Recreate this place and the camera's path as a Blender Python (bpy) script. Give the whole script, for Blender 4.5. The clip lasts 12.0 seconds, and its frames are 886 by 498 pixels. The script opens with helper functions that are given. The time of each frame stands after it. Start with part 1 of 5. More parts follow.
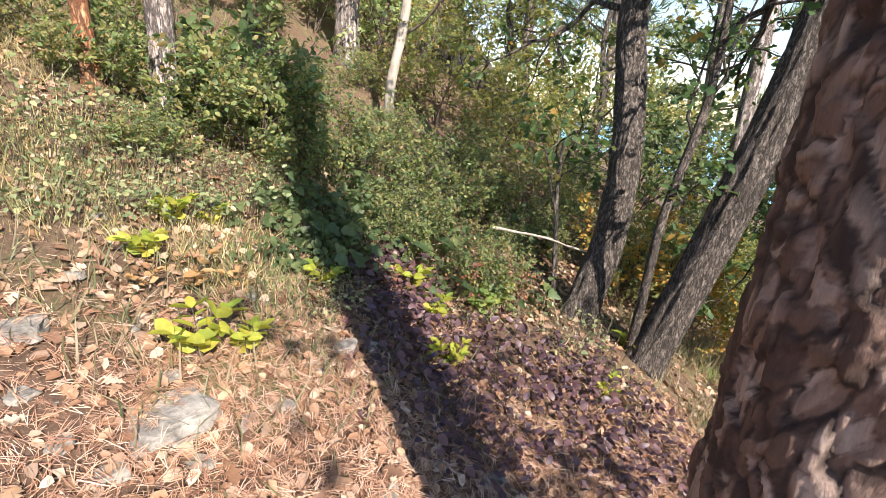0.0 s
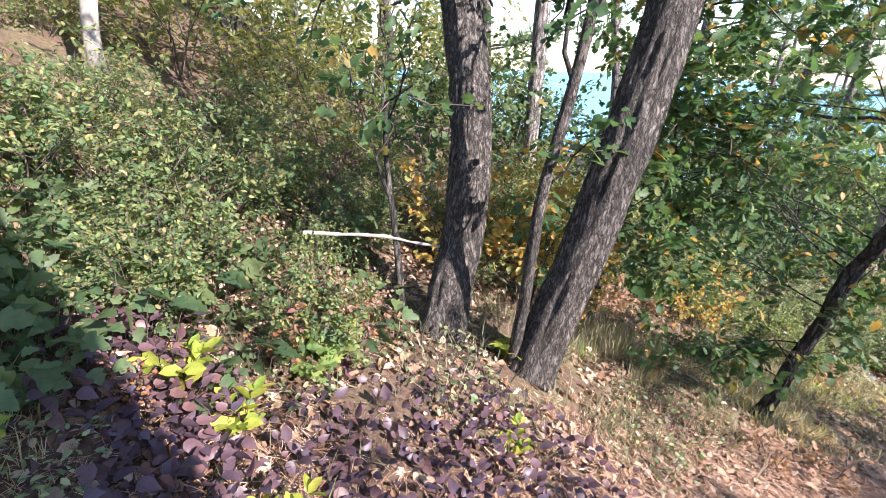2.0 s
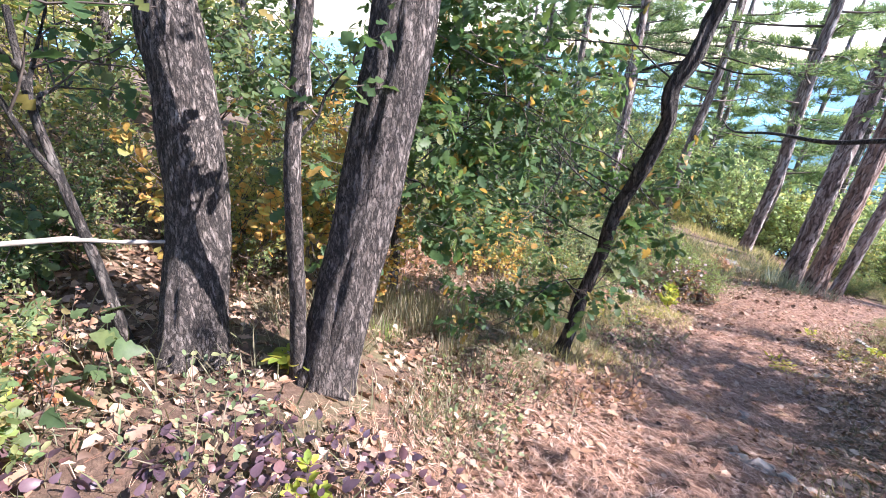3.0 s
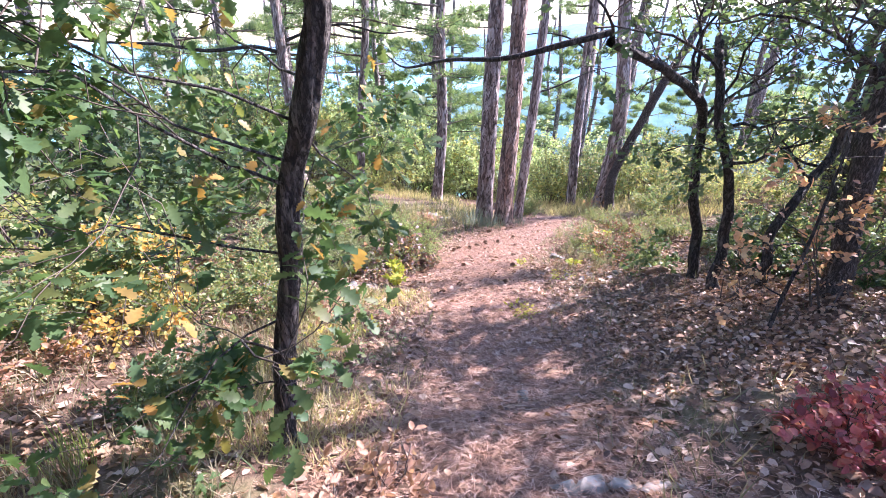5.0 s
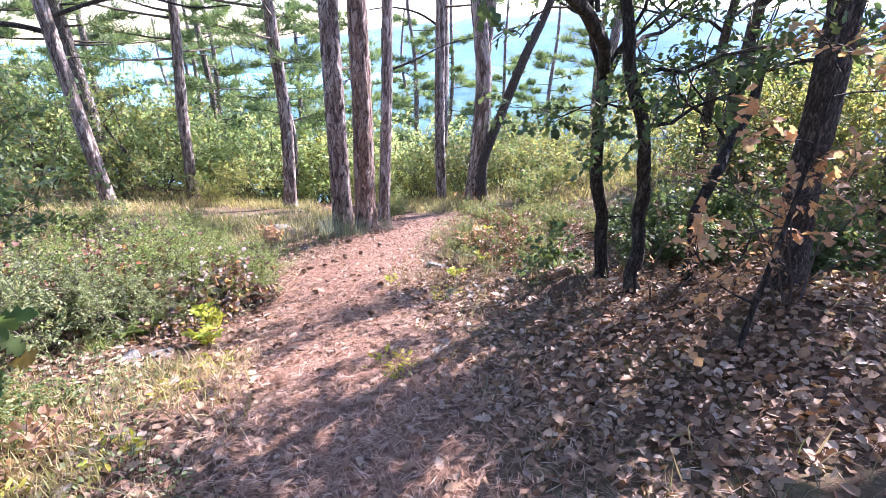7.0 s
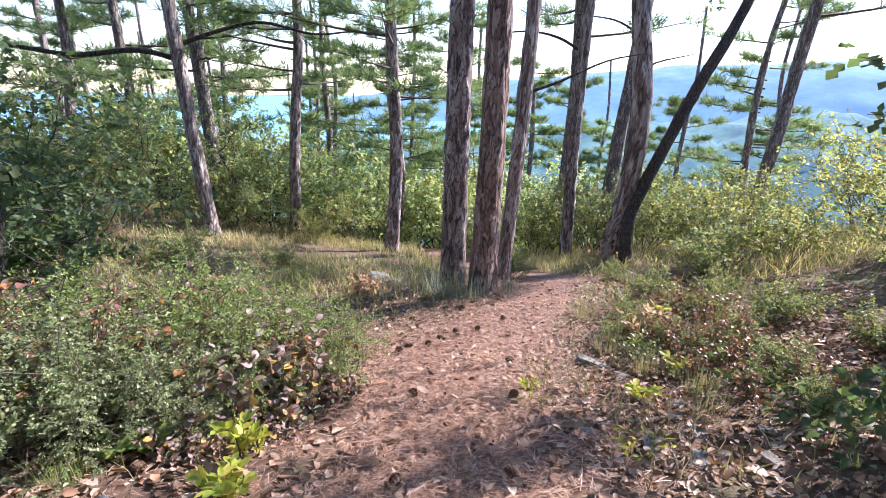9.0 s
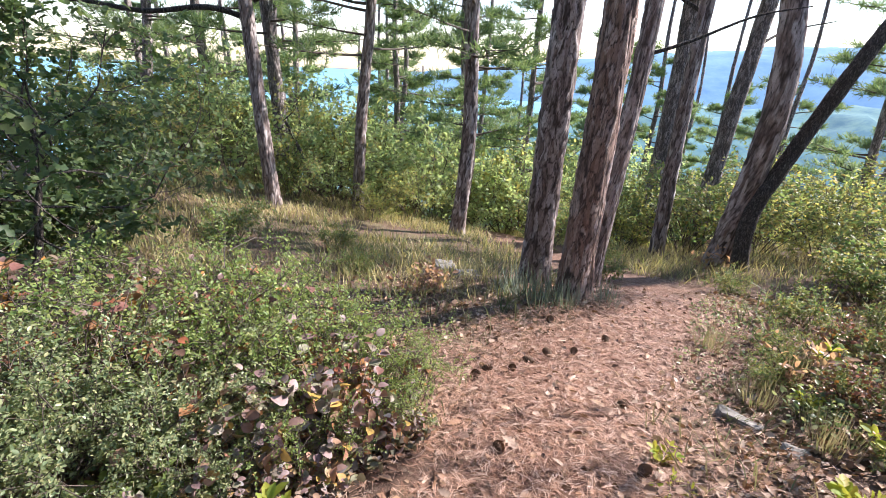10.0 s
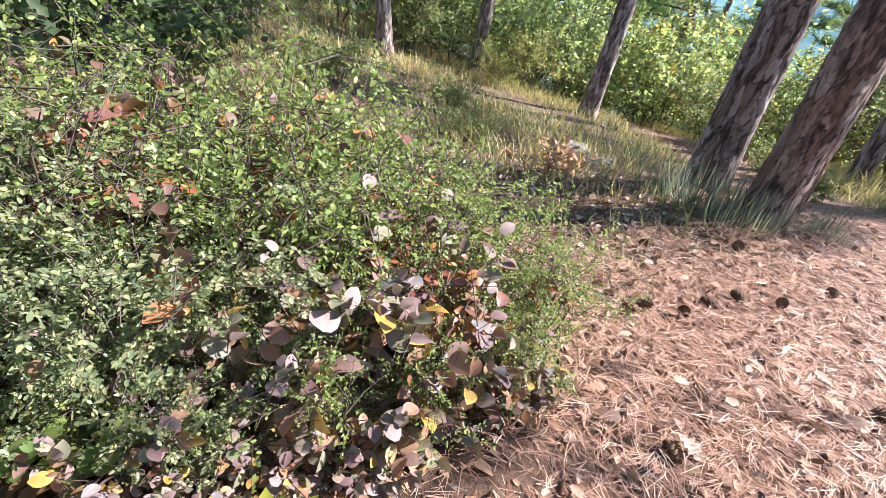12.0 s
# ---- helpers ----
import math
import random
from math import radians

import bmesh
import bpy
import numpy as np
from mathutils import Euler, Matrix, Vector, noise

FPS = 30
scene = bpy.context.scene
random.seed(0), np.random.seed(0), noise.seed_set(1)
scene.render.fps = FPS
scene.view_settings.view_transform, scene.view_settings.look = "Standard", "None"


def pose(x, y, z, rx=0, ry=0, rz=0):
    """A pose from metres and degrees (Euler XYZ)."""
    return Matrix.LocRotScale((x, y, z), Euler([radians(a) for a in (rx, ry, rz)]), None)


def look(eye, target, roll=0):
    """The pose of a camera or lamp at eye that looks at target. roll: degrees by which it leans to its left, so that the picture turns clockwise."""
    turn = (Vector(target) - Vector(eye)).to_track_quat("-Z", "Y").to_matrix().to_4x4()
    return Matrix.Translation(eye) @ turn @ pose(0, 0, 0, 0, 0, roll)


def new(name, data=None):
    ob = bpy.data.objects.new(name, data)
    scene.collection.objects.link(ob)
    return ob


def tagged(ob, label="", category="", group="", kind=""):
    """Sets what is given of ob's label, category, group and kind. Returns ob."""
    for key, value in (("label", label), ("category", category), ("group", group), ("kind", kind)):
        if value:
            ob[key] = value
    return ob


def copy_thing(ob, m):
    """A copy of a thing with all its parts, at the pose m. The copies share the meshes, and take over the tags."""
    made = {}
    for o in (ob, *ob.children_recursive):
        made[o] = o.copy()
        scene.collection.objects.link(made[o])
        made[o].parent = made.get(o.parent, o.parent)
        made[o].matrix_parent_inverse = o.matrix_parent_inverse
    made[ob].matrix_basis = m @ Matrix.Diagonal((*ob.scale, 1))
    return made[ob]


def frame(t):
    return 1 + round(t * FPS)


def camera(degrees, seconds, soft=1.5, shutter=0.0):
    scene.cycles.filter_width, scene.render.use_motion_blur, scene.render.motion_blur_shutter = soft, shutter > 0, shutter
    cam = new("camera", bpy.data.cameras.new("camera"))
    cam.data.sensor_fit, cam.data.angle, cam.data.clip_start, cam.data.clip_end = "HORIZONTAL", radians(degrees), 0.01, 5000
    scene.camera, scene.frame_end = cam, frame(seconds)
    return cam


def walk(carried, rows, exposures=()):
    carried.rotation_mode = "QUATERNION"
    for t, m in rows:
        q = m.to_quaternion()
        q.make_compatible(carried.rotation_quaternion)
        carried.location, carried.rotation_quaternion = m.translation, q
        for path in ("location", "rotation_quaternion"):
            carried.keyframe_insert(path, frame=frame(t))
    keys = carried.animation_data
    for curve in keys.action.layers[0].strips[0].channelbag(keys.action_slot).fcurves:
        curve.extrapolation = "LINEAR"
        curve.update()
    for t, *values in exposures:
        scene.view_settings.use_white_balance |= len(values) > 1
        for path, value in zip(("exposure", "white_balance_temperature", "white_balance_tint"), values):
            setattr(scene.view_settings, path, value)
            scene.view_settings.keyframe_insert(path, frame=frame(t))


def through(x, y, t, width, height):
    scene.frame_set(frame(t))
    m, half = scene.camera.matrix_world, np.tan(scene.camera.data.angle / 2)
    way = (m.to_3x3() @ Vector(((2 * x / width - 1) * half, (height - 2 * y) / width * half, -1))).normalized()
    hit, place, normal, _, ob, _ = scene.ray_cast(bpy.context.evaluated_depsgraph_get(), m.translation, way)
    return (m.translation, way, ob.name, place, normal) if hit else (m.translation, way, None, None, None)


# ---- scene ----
cam = camera(86.2, 12.0, soft=0.5)
PATH = [
    (0, (0.0, -0.129, 1.39), (0.024, 1.774, 0.776), 3.9),
    (0.5, (-0.122, 0.228, 1.425), (-0.107, 2.122, 0.781), 3.7),
    (1, (-0.129, 0.5, 1.454), (0.111, 2.36, 0.761), 4.0),
    (1.5, (-0.078, 0.756, 1.444), (0.436, 2.545, 0.715), 2.8),
    (1.6, (-0.065, 0.823, 1.439), (0.493, 2.589, 0.684), 2.7),
    (2, (0.06, 1.09, 1.343), (0.876, 2.749, 0.58), 2.2),
    (2.2, (0.13, 1.182, 1.292), (1.101, 2.759, 0.539), 2.0),
    (2.5, (0.251, 1.326, 1.259), (1.418, 2.739, 0.458), 3.5),
    (2.7, (0.35, 1.375, 1.214), (1.635, 2.669, 0.392), 3.8),
    (4.3, (1.464, 1.734, 0.86), (3.212, 2.234, 0.027), 1.2),
    (4.5, (1.604, 1.776, 0.797), (3.392, 2.124, -0.029), 1.2),
    (5, (1.935, 1.774, 0.683), (3.747, 1.849, -0.161), 0.4),
    (5.5, (2.32, 1.738, 0.561), (4.132, 1.621, -0.276), 0.2),
    (6, (2.687, 1.648, 0.445), (4.474, 1.341, -0.4), 0.0),
    (6.5, (3.041, 1.55, 0.333), (4.809, 1.152, -0.512), -0.2),
    (6.7, (3.17, 1.511, 0.278), (4.929, 1.069, -0.565), 0.5),
    (8.3, (4.456, 1.433, -0.144), (6.282, 1.159, -0.913), 1.0),
    (8.5, (4.641, 1.486, -0.186), (6.485, 1.261, -0.926), 1.1),
    (9, (5.11, 1.616, -0.289), (6.995, 1.564, -0.955), 0.8),
    (9.5, (5.557, 1.763, -0.372), (7.454, 1.87, -0.996), 1.1),
    (10, (5.984, 1.865, -0.486), (7.827, 2.049, -1.239), 2.1),
    (10.2, (6.088, 1.989, -0.57), (7.897, 2.17, -1.405), 3.3),
    (10.5, (6.234, 2.177, -0.824), (7.949, 2.446, -1.818), 4.3),
    (11, (6.459, 2.275, -0.984), (8.073, 2.693, -2.09), 4.7),
    (11.5, (6.673, 2.321, -1.107), (8.177, 2.846, -2.315), 6.4),
    (12, (6.853, 2.199, -1.017), (8.373, 2.687, -2.222), 5.8),
]
EXPOSURES = [(0.0, 1.25, 6700, 15), (1.0, 1.4, 6300, 15), (2.0, 1.65, 6000, 18), (2.5, 1.75, 5850, 20), (4.5, 2.12, 5750, 34), (5.5, 2.18, 5750, 33), (6.5, 2.15, 5750, 32), (8.5, 1.58, 5850, 26), (9.5, 1.35, 5800, 22), (10.5, 1.34, 6450, 19), (11.2, 1.6, 6350, 18), (12.0, 1.6, 6050, 20)]
walk(cam, [(t, look(eye, target, roll)) for t, eye, target, roll in PATH], EXPOSURES)

# ---- daylight ----
SUN_AZIMUTH, SUN_HEIGHT = 152.0, 36.0
world = bpy.data.worlds.new("world")
scene.world = world
world.use_nodes = True
wn = world.node_tree.nodes
sky = wn.new("ShaderNodeTexSky")
sky.sky_type, sky.sun_disc = "NISHITA", False
sky.sun_elevation, sky.sun_rotation = radians(SUN_HEIGHT), radians(SUN_AZIMUTH)
sky.dust_density, sky.air_density = 0.3, 1.0
world.node_tree.links.new(sky.outputs[0], wn["Background"].inputs[0])
wn["Background"].inputs[1].default_value = 0.118
sun = new("sun", bpy.data.lights.new("sun", "SUN"))
sun.data.energy, sun.data.angle, sun.data.color = 5.0, radians(0.6), (1.0, 0.92, 0.80)
a, e = radians(SUN_AZIMUTH), radians(SUN_HEIGHT)
SUN_WAY = Vector((math.sin(a) * math.cos(e), math.cos(a) * math.cos(e), math.sin(e)))
sun.matrix_world = look(SUN_WAY * 50, (0, 0, 0))

rng = np.random.default_rng(7)


# ---- materials ----
def nodes_of(name):
    m = bpy.data.materials.new(name)
    m.use_nodes = True
    t = m.node_tree
    return m, t, t.nodes["Principled BSDF"], t.nodes["Material Output"]


def ramp(t, fac, stops):
    r = t.nodes.new("ShaderNodeValToRGB")
    while len(r.color_ramp.elements) < len(stops):
        r.color_ramp.elements.new(0.5)
    for el, (p, c) in zip(r.color_ramp.elements, stops):
        el.position, el.color = p, (*c, 1)
    t.links.new(fac, r.inputs[0])
    return r.outputs[0]


def noise_of(t, coord, scale, detail=6, rough=0.6):
    n = t.nodes.new("ShaderNodeTexNoise")
    n.inputs["Scale"].default_value, n.inputs["Detail"].default_value, n.inputs["Roughness"].default_value = scale, detail, rough
    t.links.new(coord, n.inputs["Vector"])
    return n.outputs["Fac"]


def coords(t, scale=(1, 1, 1)):
    c, m = t.nodes.new("ShaderNodeTexCoord"), t.nodes.new("ShaderNodeMapping")
    m.inputs["Scale"].default_value = scale
    t.links.new(c.outputs["Object"], m.inputs[0])
    return m.outputs[0]


def mixed(t, fac, a, b, blend="MIX"):
    m = t.nodes.new("ShaderNodeMix")
    m.data_type, m.blend_type = "RGBA", blend
    for v, i in ((fac, 0), (a, 6), (b, 7)):
        if isinstance(v, bpy.types.NodeSocket):
            t.links.new(v, m.inputs[i])
        else:
            m.inputs[i].default_value = v if i == 0 else (*v, 1)
    return m.outputs[2]


def bump(t, height, bsdf, strength, distance):
    b = t.nodes.new("ShaderNodeBump")
    b.inputs["Strength"].default_value, b.inputs["Distance"].default_value = strength, distance
    t.links.new(height, b.inputs["Height"])
    t.links.new(b.outputs[0], bsdf.inputs["Normal"])


def leaf_material(name, stops, through=0.45, rough=0.5):
    """Thin leaf: a glossy face and light let through; each leaf has its own tint."""
    m, t, bsdf, out = nodes_of(name)
    g = t.nodes.new("ShaderNodeNewGeometry")
    col = ramp(t, g.outputs["Random Per Island"], [(i / max(1, len(stops) - 1), c) for i, c in enumerate(stops)])
    n = noise_of(t, coords(t), 35, 3)
    col = mixed(t, 0.5, col, ramp(t, n, [(0.3, (0.55, 0.55, 0.5)), (0.7, (1.25, 1.25, 1.15))]), "MULTIPLY")
    t.links.new(col, bsdf.inputs["Base Color"])
    bsdf.inputs["Roughness"].default_value = rough
    bsdf.inputs["Specular IOR Level"].default_value = 0.35
    tr, mix = t.nodes.new("ShaderNodeBsdfTranslucent"), t.nodes.new("ShaderNodeMixShader")
    t.links.new(mixed(t, 1.0, col, (1.55, 1.55, 1.05), "MULTIPLY"), tr.inputs[0])
    mix.inputs[0].default_value = through
    t.links.new(bsdf.outputs[0], mix.inputs[1])
    t.links.new(tr.outputs[0], mix.inputs[2])
    t.links.new(mix.outputs[0], out.inputs[0])
    return m


def bark_material(name, furrow, plate, grey, across, along, crack=0.35, twist=0.9, deep=1.0):
    """Bark of flaking plates: long dark furrows, cells of differing tone, fine grain."""
    m, t, bsdf, out = nodes_of(name)
    c = coords(t, (across, across, along))
    warp = noise_of(t, c, 1.7, 4)
    wob, sc, add = t.nodes.new("ShaderNodeTexNoise"), t.nodes.new("ShaderNodeVectorMath"), t.nodes.new("ShaderNodeVectorMath")
    wob.inputs["Scale"].default_value, wob.inputs["Detail"].default_value = 3.0, 5.0
    t.links.new(c, wob.inputs["Vector"])
    sc.operation, sc.inputs["Scale"].default_value = "SCALE", twist
    t.links.new(wob.outputs["Color"], sc.inputs[0])
    add.operation = "ADD"
    t.links.new(c, add.inputs[0])
    t.links.new(sc.outputs[0], add.inputs[1])
    edge_of, cell = t.nodes.new("ShaderNodeTexVoronoi"), t.nodes.new("ShaderNodeTexVoronoi")
    edge_of.feature = "DISTANCE_TO_EDGE"
    for v in (edge_of, cell):
        v.inputs["Scale"].default_value = 2.6
        t.links.new(add.outputs[0], v.inputs["Vector"])
    edge = ramp(t, edge_of.outputs["Distance"], [(0.0, (crack, crack, crack)), (0.06, (1, 1, 1))])
    tone = ramp(t, cell.outputs["Color"], [(0.25, (0.62, 0.6, 0.58)), (0.75, (1.25, 1.22, 1.2))])
    long = ramp(t, noise_of(t, c, 1.2, 7, 0.68), [(0.43, (1, 1, 1)), (0.485, (0, 0, 0)), (0.505, (0, 0, 0)), (0.56, (1, 1, 1))])
    fine = noise_of(t, coords(t, (1, 1, 0.35)), 70, 5, 0.7)
    body = mixed(t, ramp(t, warp, [(0.38, (0, 0, 0)), (0.62, (1, 1, 1))]), plate, grey)
    body = mixed(t, 1.0, body, tone, "MULTIPLY")
    body = mixed(t, 0.7, body, ramp(t, fine, [(0.3, (0.55, 0.55, 0.55)), (0.72, (1.3, 1.3, 1.3))]), "MULTIPLY")
    body = mixed(t, 1.0, body, edge, "MULTIPLY")
    t.links.new(mixed(t, long, furrow, body), bsdf.inputs["Base Color"])
    bsdf.inputs["Roughness"].default_value = 0.85
    bump(t, mixed(t, 0.25, mixed(t, 0.45, long, edge), fine), bsdf, deep, 0.02)
    return m


def plate_material(name, furrow, stops):
    """Bark whose plates differ in tone, with dark furrows between them and fine grain."""
    m, t, bsdf, out = nodes_of(name)
    at, dk = t.nodes.new("ShaderNodeAttribute"), t.nodes.new("ShaderNodeAttribute")
    at.attribute_name, dk.attribute_name = "tone", "furrow"
    fine, blotch = noise_of(t, coords(t, (1, 1, 0.4)), 90, 6, 0.7), noise_of(t, coords(t, (1, 1, 0.5)), 9, 4)
    body = ramp(t, at.outputs["Fac"], [(0.2 + 0.6 * i / (len(stops) - 1), c) for i, c in enumerate(stops)])
    body = mixed(t, 0.7, body, ramp(t, fine, [(0.3, (0.6, 0.58, 0.56)), (0.72, (1.3, 1.3, 1.3))]), "MULTIPLY")
    body = mixed(t, 0.6, body, ramp(t, blotch, [(0.35, (0.7, 0.66, 0.64)), (0.65, (1.2, 1.2, 1.2))]), "MULTIPLY")
    t.links.new(mixed(t, ramp(t, dk.outputs["Fac"], [(0.05, (0, 0, 0)), (0.6, (1, 1, 1))]), furrow, body), bsdf.inputs["Base Color"])
    bsdf.inputs["Roughness"].default_value = 0.85
    bump(t, fine, bsdf, 0.6, 0.006)
    return m


def plain_material(name, dark, light, scale, rough=0.85, depth=0.01, stretch=(1, 1, 1)):
    m, t, bsdf, out = nodes_of(name)
    c = coords(t, stretch)
    n1, n2 = noise_of(t, c, scale, 8, 0.65), noise_of(t, c, scale * 0.17, 3)
    col = ramp(t, n1, [(0.3, dark), (0.7, light)])
    col = mixed(t, 0.6, col, ramp(t, n2, [(0.35, (0.7, 0.7, 0.7)), (0.65, (1.15, 1.12, 1.05))]), "MULTIPLY")
    t.links.new(col, bsdf.inputs["Base Color"])
    bsdf.inputs["Roughness"].default_value = rough
    bump(t, n1, bsdf, 0.7, depth)
    return m


def island_material(name, stops, rough=0.8):
    m, t, bsdf, out = nodes_of(name)
    g = t.nodes.new("ShaderNodeNewGeometry")
    col = ramp(t, g.outputs["Random Per Island"], [(i / max(1, len(stops) - 1), c) for i, c in enumerate(stops)])
    t.links.new(col, bsdf.inputs["Base Color"])
    bsdf.inputs["Roughness"].default_value = rough
    return m


PINE_BARK = bark_material("pine_bark", (0.09, 0.075, 0.07), (0.35, 0.29, 0.265), (0.50, 0.465, 0.46), 11.0, 2.8)
ORANGE_BARK = bark_material("young_pine_bark", (0.16, 0.06, 0.03), (0.55, 0.24, 0.10), (0.46, 0.26, 0.15), 12.0, 3.5)
PLATE_GREY = plate_material("plated_grey_bark", (0.05, 0.036, 0.032), [(0.20, 0.15, 0.135), (0.34, 0.285, 0.27), (0.52, 0.48, 0.47)])
PLATE_RED = plate_material("plated_red_bark", (0.045, 0.028, 0.023), [(0.20, 0.125, 0.098), (0.31, 0.215, 0.178), (0.44, 0.365, 0.335)])
PLATE_NEAR = plate_material("scaly_pine_bark", (0.03, 0.018, 0.015), [(0.065, 0.036, 0.028), (0.18, 0.115, 0.09), (0.38, 0.30, 0.26)])
DARK_BARK = bark_material("dark_oak_bark", (0.018, 0.015, 0.014), (0.075, 0.062, 0.055), (0.15, 0.14, 0.125), 18.0, 4.5)
OAK_BARK = bark_material("oak_bark", (0.035, 0.029, 0.026), (0.14, 0.115, 0.10), (0.235, 0.21, 0.19), 34.0, 11.0, 0.3, 0.8)
TWIG = plain_material("twig_bark", (0.05, 0.04, 0.032), (0.15, 0.12, 0.10), 30, 0.85, 0.004)
DEAD = plain_material("dead_wood", (0.22, 0.19, 0.16), (0.47, 0.43, 0.38), 22, 0.85, 0.006, (1, 1, 0.25))
ROCK = plain_material("limestone", (0.09, 0.082, 0.072), (0.42, 0.40, 0.37), 16, 0.95, 0.03)
BROWN_STONE = plain_material("brown_stone", (0.16, 0.09, 0.06), (0.40, 0.26, 0.17), 14, 0.9, 0.02)
GREEN_OAK = leaf_material("oak_leaf_green", [(0.06, 0.10, 0.05), (0.085, 0.14, 0.066), (0.12, 0.175, 0.078), (0.15, 0.19, 0.08), (0.07, 0.115, 0.068)])
OAK_TURNING = leaf_material("oak_leaf_turning", [(0.055, 0.115, 0.05), (0.075, 0.14, 0.055), (0.10, 0.16, 0.06), (0.065, 0.125, 0.055), (0.085, 0.15, 0.06), (0.12, 0.17, 0.06), (0.07, 0.13, 0.055), (0.06, 0.12, 0.05), (0.10, 0.15, 0.05), (0.42, 0.24, 0.07)])
THICKET = leaf_material("thicket_leaf", [(0.105, 0.175, 0.08), (0.14, 0.22, 0.092), (0.22, 0.285, 0.115), (0.34, 0.345, 0.13), (0.11, 0.18, 0.095), (0.38, 0.29, 0.13), (0.12, 0.19, 0.09)])
LIGHT_GREEN = leaf_material("light_green_leaf", [(0.165, 0.225, 0.10), (0.25, 0.295, 0.12), (0.36, 0.355, 0.14), (0.19, 0.24, 0.115), (0.45, 0.36, 0.13), (0.12, 0.18, 0.085)], 0.6)
SMALL_LEAF = leaf_material("privet_leaf", [(0.13, 0.185, 0.10), (0.21, 0.275, 0.15), (0.34, 0.39, 0.22), (0.16, 0.215, 0.115), (0.48, 0.48, 0.27), (0.10, 0.15, 0.075)], 0.4, 0.3)
# Distance haze is painted into this leaf colour, paler than the near scrub.
HAZY_LEAF = leaf_material("haze_paled_leaf", [(0.264, 0.36, 0.192), (0.336, 0.432, 0.216), (0.408, 0.48, 0.24), (0.24, 0.348, 0.204), (0.456, 0.456, 0.216)], 0.55)
YELLOW_LEAF = leaf_material("yellow_green_leaf", [(0.30, 0.37, 0.06), (0.40, 0.43, 0.075), (0.50, 0.45, 0.09), (0.23, 0.33, 0.06)])
PURPLE_LEAF = leaf_material("purple_leaf", [(0.075, 0.048, 0.072), (0.115, 0.072, 0.095), (0.15, 0.08, 0.09), (0.09, 0.066, 0.095), (0.20, 0.10, 0.09)], 0.2, 0.42)
SMOKE_LEAF = leaf_material("smoke_bush_leaf", [(0.27, 0.17, 0.175), (0.35, 0.26, 0.26), (0.17, 0.20, 0.11), (0.34, 0.16, 0.11), (0.24, 0.26, 0.18), (0.20, 0.12, 0.125), (0.30, 0.24, 0.24), (0.46, 0.30, 0.07), (0.22, 0.14, 0.15), (0.28, 0.27, 0.28)], 0.15, 0.52)
FADED_LEAF = leaf_material("faded_orange_leaf", [(0.62, 0.33, 0.19), (0.66, 0.42, 0.26), (0.52, 0.27, 0.16), (0.60, 0.46, 0.28)], 0.45)
STRAW = leaf_material("bleached_straw", [(0.50, 0.42, 0.24), (0.60, 0.52, 0.32), (0.42, 0.36, 0.18), (0.34, 0.36, 0.14), (0.55, 0.45, 0.28)], 0.3)
WITHERED_LEAF = leaf_material("withered_leaf", [(0.50, 0.31, 0.15), (0.42, 0.25, 0.12), (0.56, 0.38, 0.20)], 0.35)
SILVER_LEAF = leaf_material("grey_green_leaf", [(0.20, 0.25, 0.20), (0.28, 0.32, 0.27), (0.14, 0.19, 0.15)], 0.25)
RUSSET_LEAF = leaf_material("russet_leaf", [(0.34, 0.12, 0.06), (0.19, 0.095, 0.085), (0.42, 0.20, 0.06), (0.12, 0.075, 0.065), (0.24, 0.15, 0.14), (0.16, 0.15, 0.08)], 0.18, 0.38)
FRESH_LEAF = leaf_material("fresh_green_leaf", [(0.175, 0.27, 0.095), (0.243, 0.341, 0.113), (0.338, 0.386, 0.131), (0.156, 0.228, 0.092)], 0.45, 0.4)
RED_LEAF = leaf_material("red_leaf", [(0.46, 0.10, 0.11), (0.56, 0.18, 0.17), (0.34, 0.08, 0.10), (0.55, 0.26, 0.20), (0.24, 0.07, 0.09)], 0.35)
ORANGE_LEAF = leaf_material("orange_leaf", [(0.422, 0.246, 0.181), (0.479, 0.315, 0.23), (0.339, 0.198, 0.161), (0.472, 0.354, 0.24)])
GOLD_LEAF = leaf_material("golden_leaf", [(0.52, 0.36, 0.10), (0.54, 0.28, 0.08), (0.42, 0.36, 0.11), (0.22, 0.25, 0.09)])
NEEDLES = leaf_material("pine_needles", [(0.092, 0.157, 0.088), (0.135, 0.205, 0.102), (0.195, 0.268, 0.128), (0.243, 0.301, 0.149)], 0.45)
LITTER = leaf_material("fallen_leaf", [(0.28, 0.17, 0.105), (0.50, 0.34, 0.235), (0.17, 0.092, 0.06), (0.64, 0.50, 0.40), (0.12, 0.066, 0.046), (0.38, 0.225, 0.145), (0.22, 0.12, 0.075)], 0.12, 0.55)
NEEDLE_LITTER = island_material("fallen_needle", [(0.20, 0.085, 0.05), (0.42, 0.235, 0.15), (0.56, 0.36, 0.25), (0.28, 0.135, 0.085), (0.70, 0.52, 0.41), (0.46, 0.27, 0.18), (0.15, 0.065, 0.04)], 0.5)
DRY_GRASS = leaf_material("dry_grass", [(0.276, 0.229, 0.163), (0.343, 0.292, 0.216), (0.226, 0.206, 0.13), (0.192, 0.202, 0.114), (0.303, 0.251, 0.193)], 0.3)
GREEN_GRASS = leaf_material("green_grass", [(0.098, 0.146, 0.074), (0.15, 0.19, 0.095), (0.215, 0.229, 0.123), (0.111, 0.131, 0.089)], 0.35)
PLATE_FLAKE = island_material("bark_flake", [(0.05, 0.03, 0.022), (0.16, 0.09, 0.065), (0.30, 0.20, 0.15), (0.08, 0.05, 0.04)], 0.8)
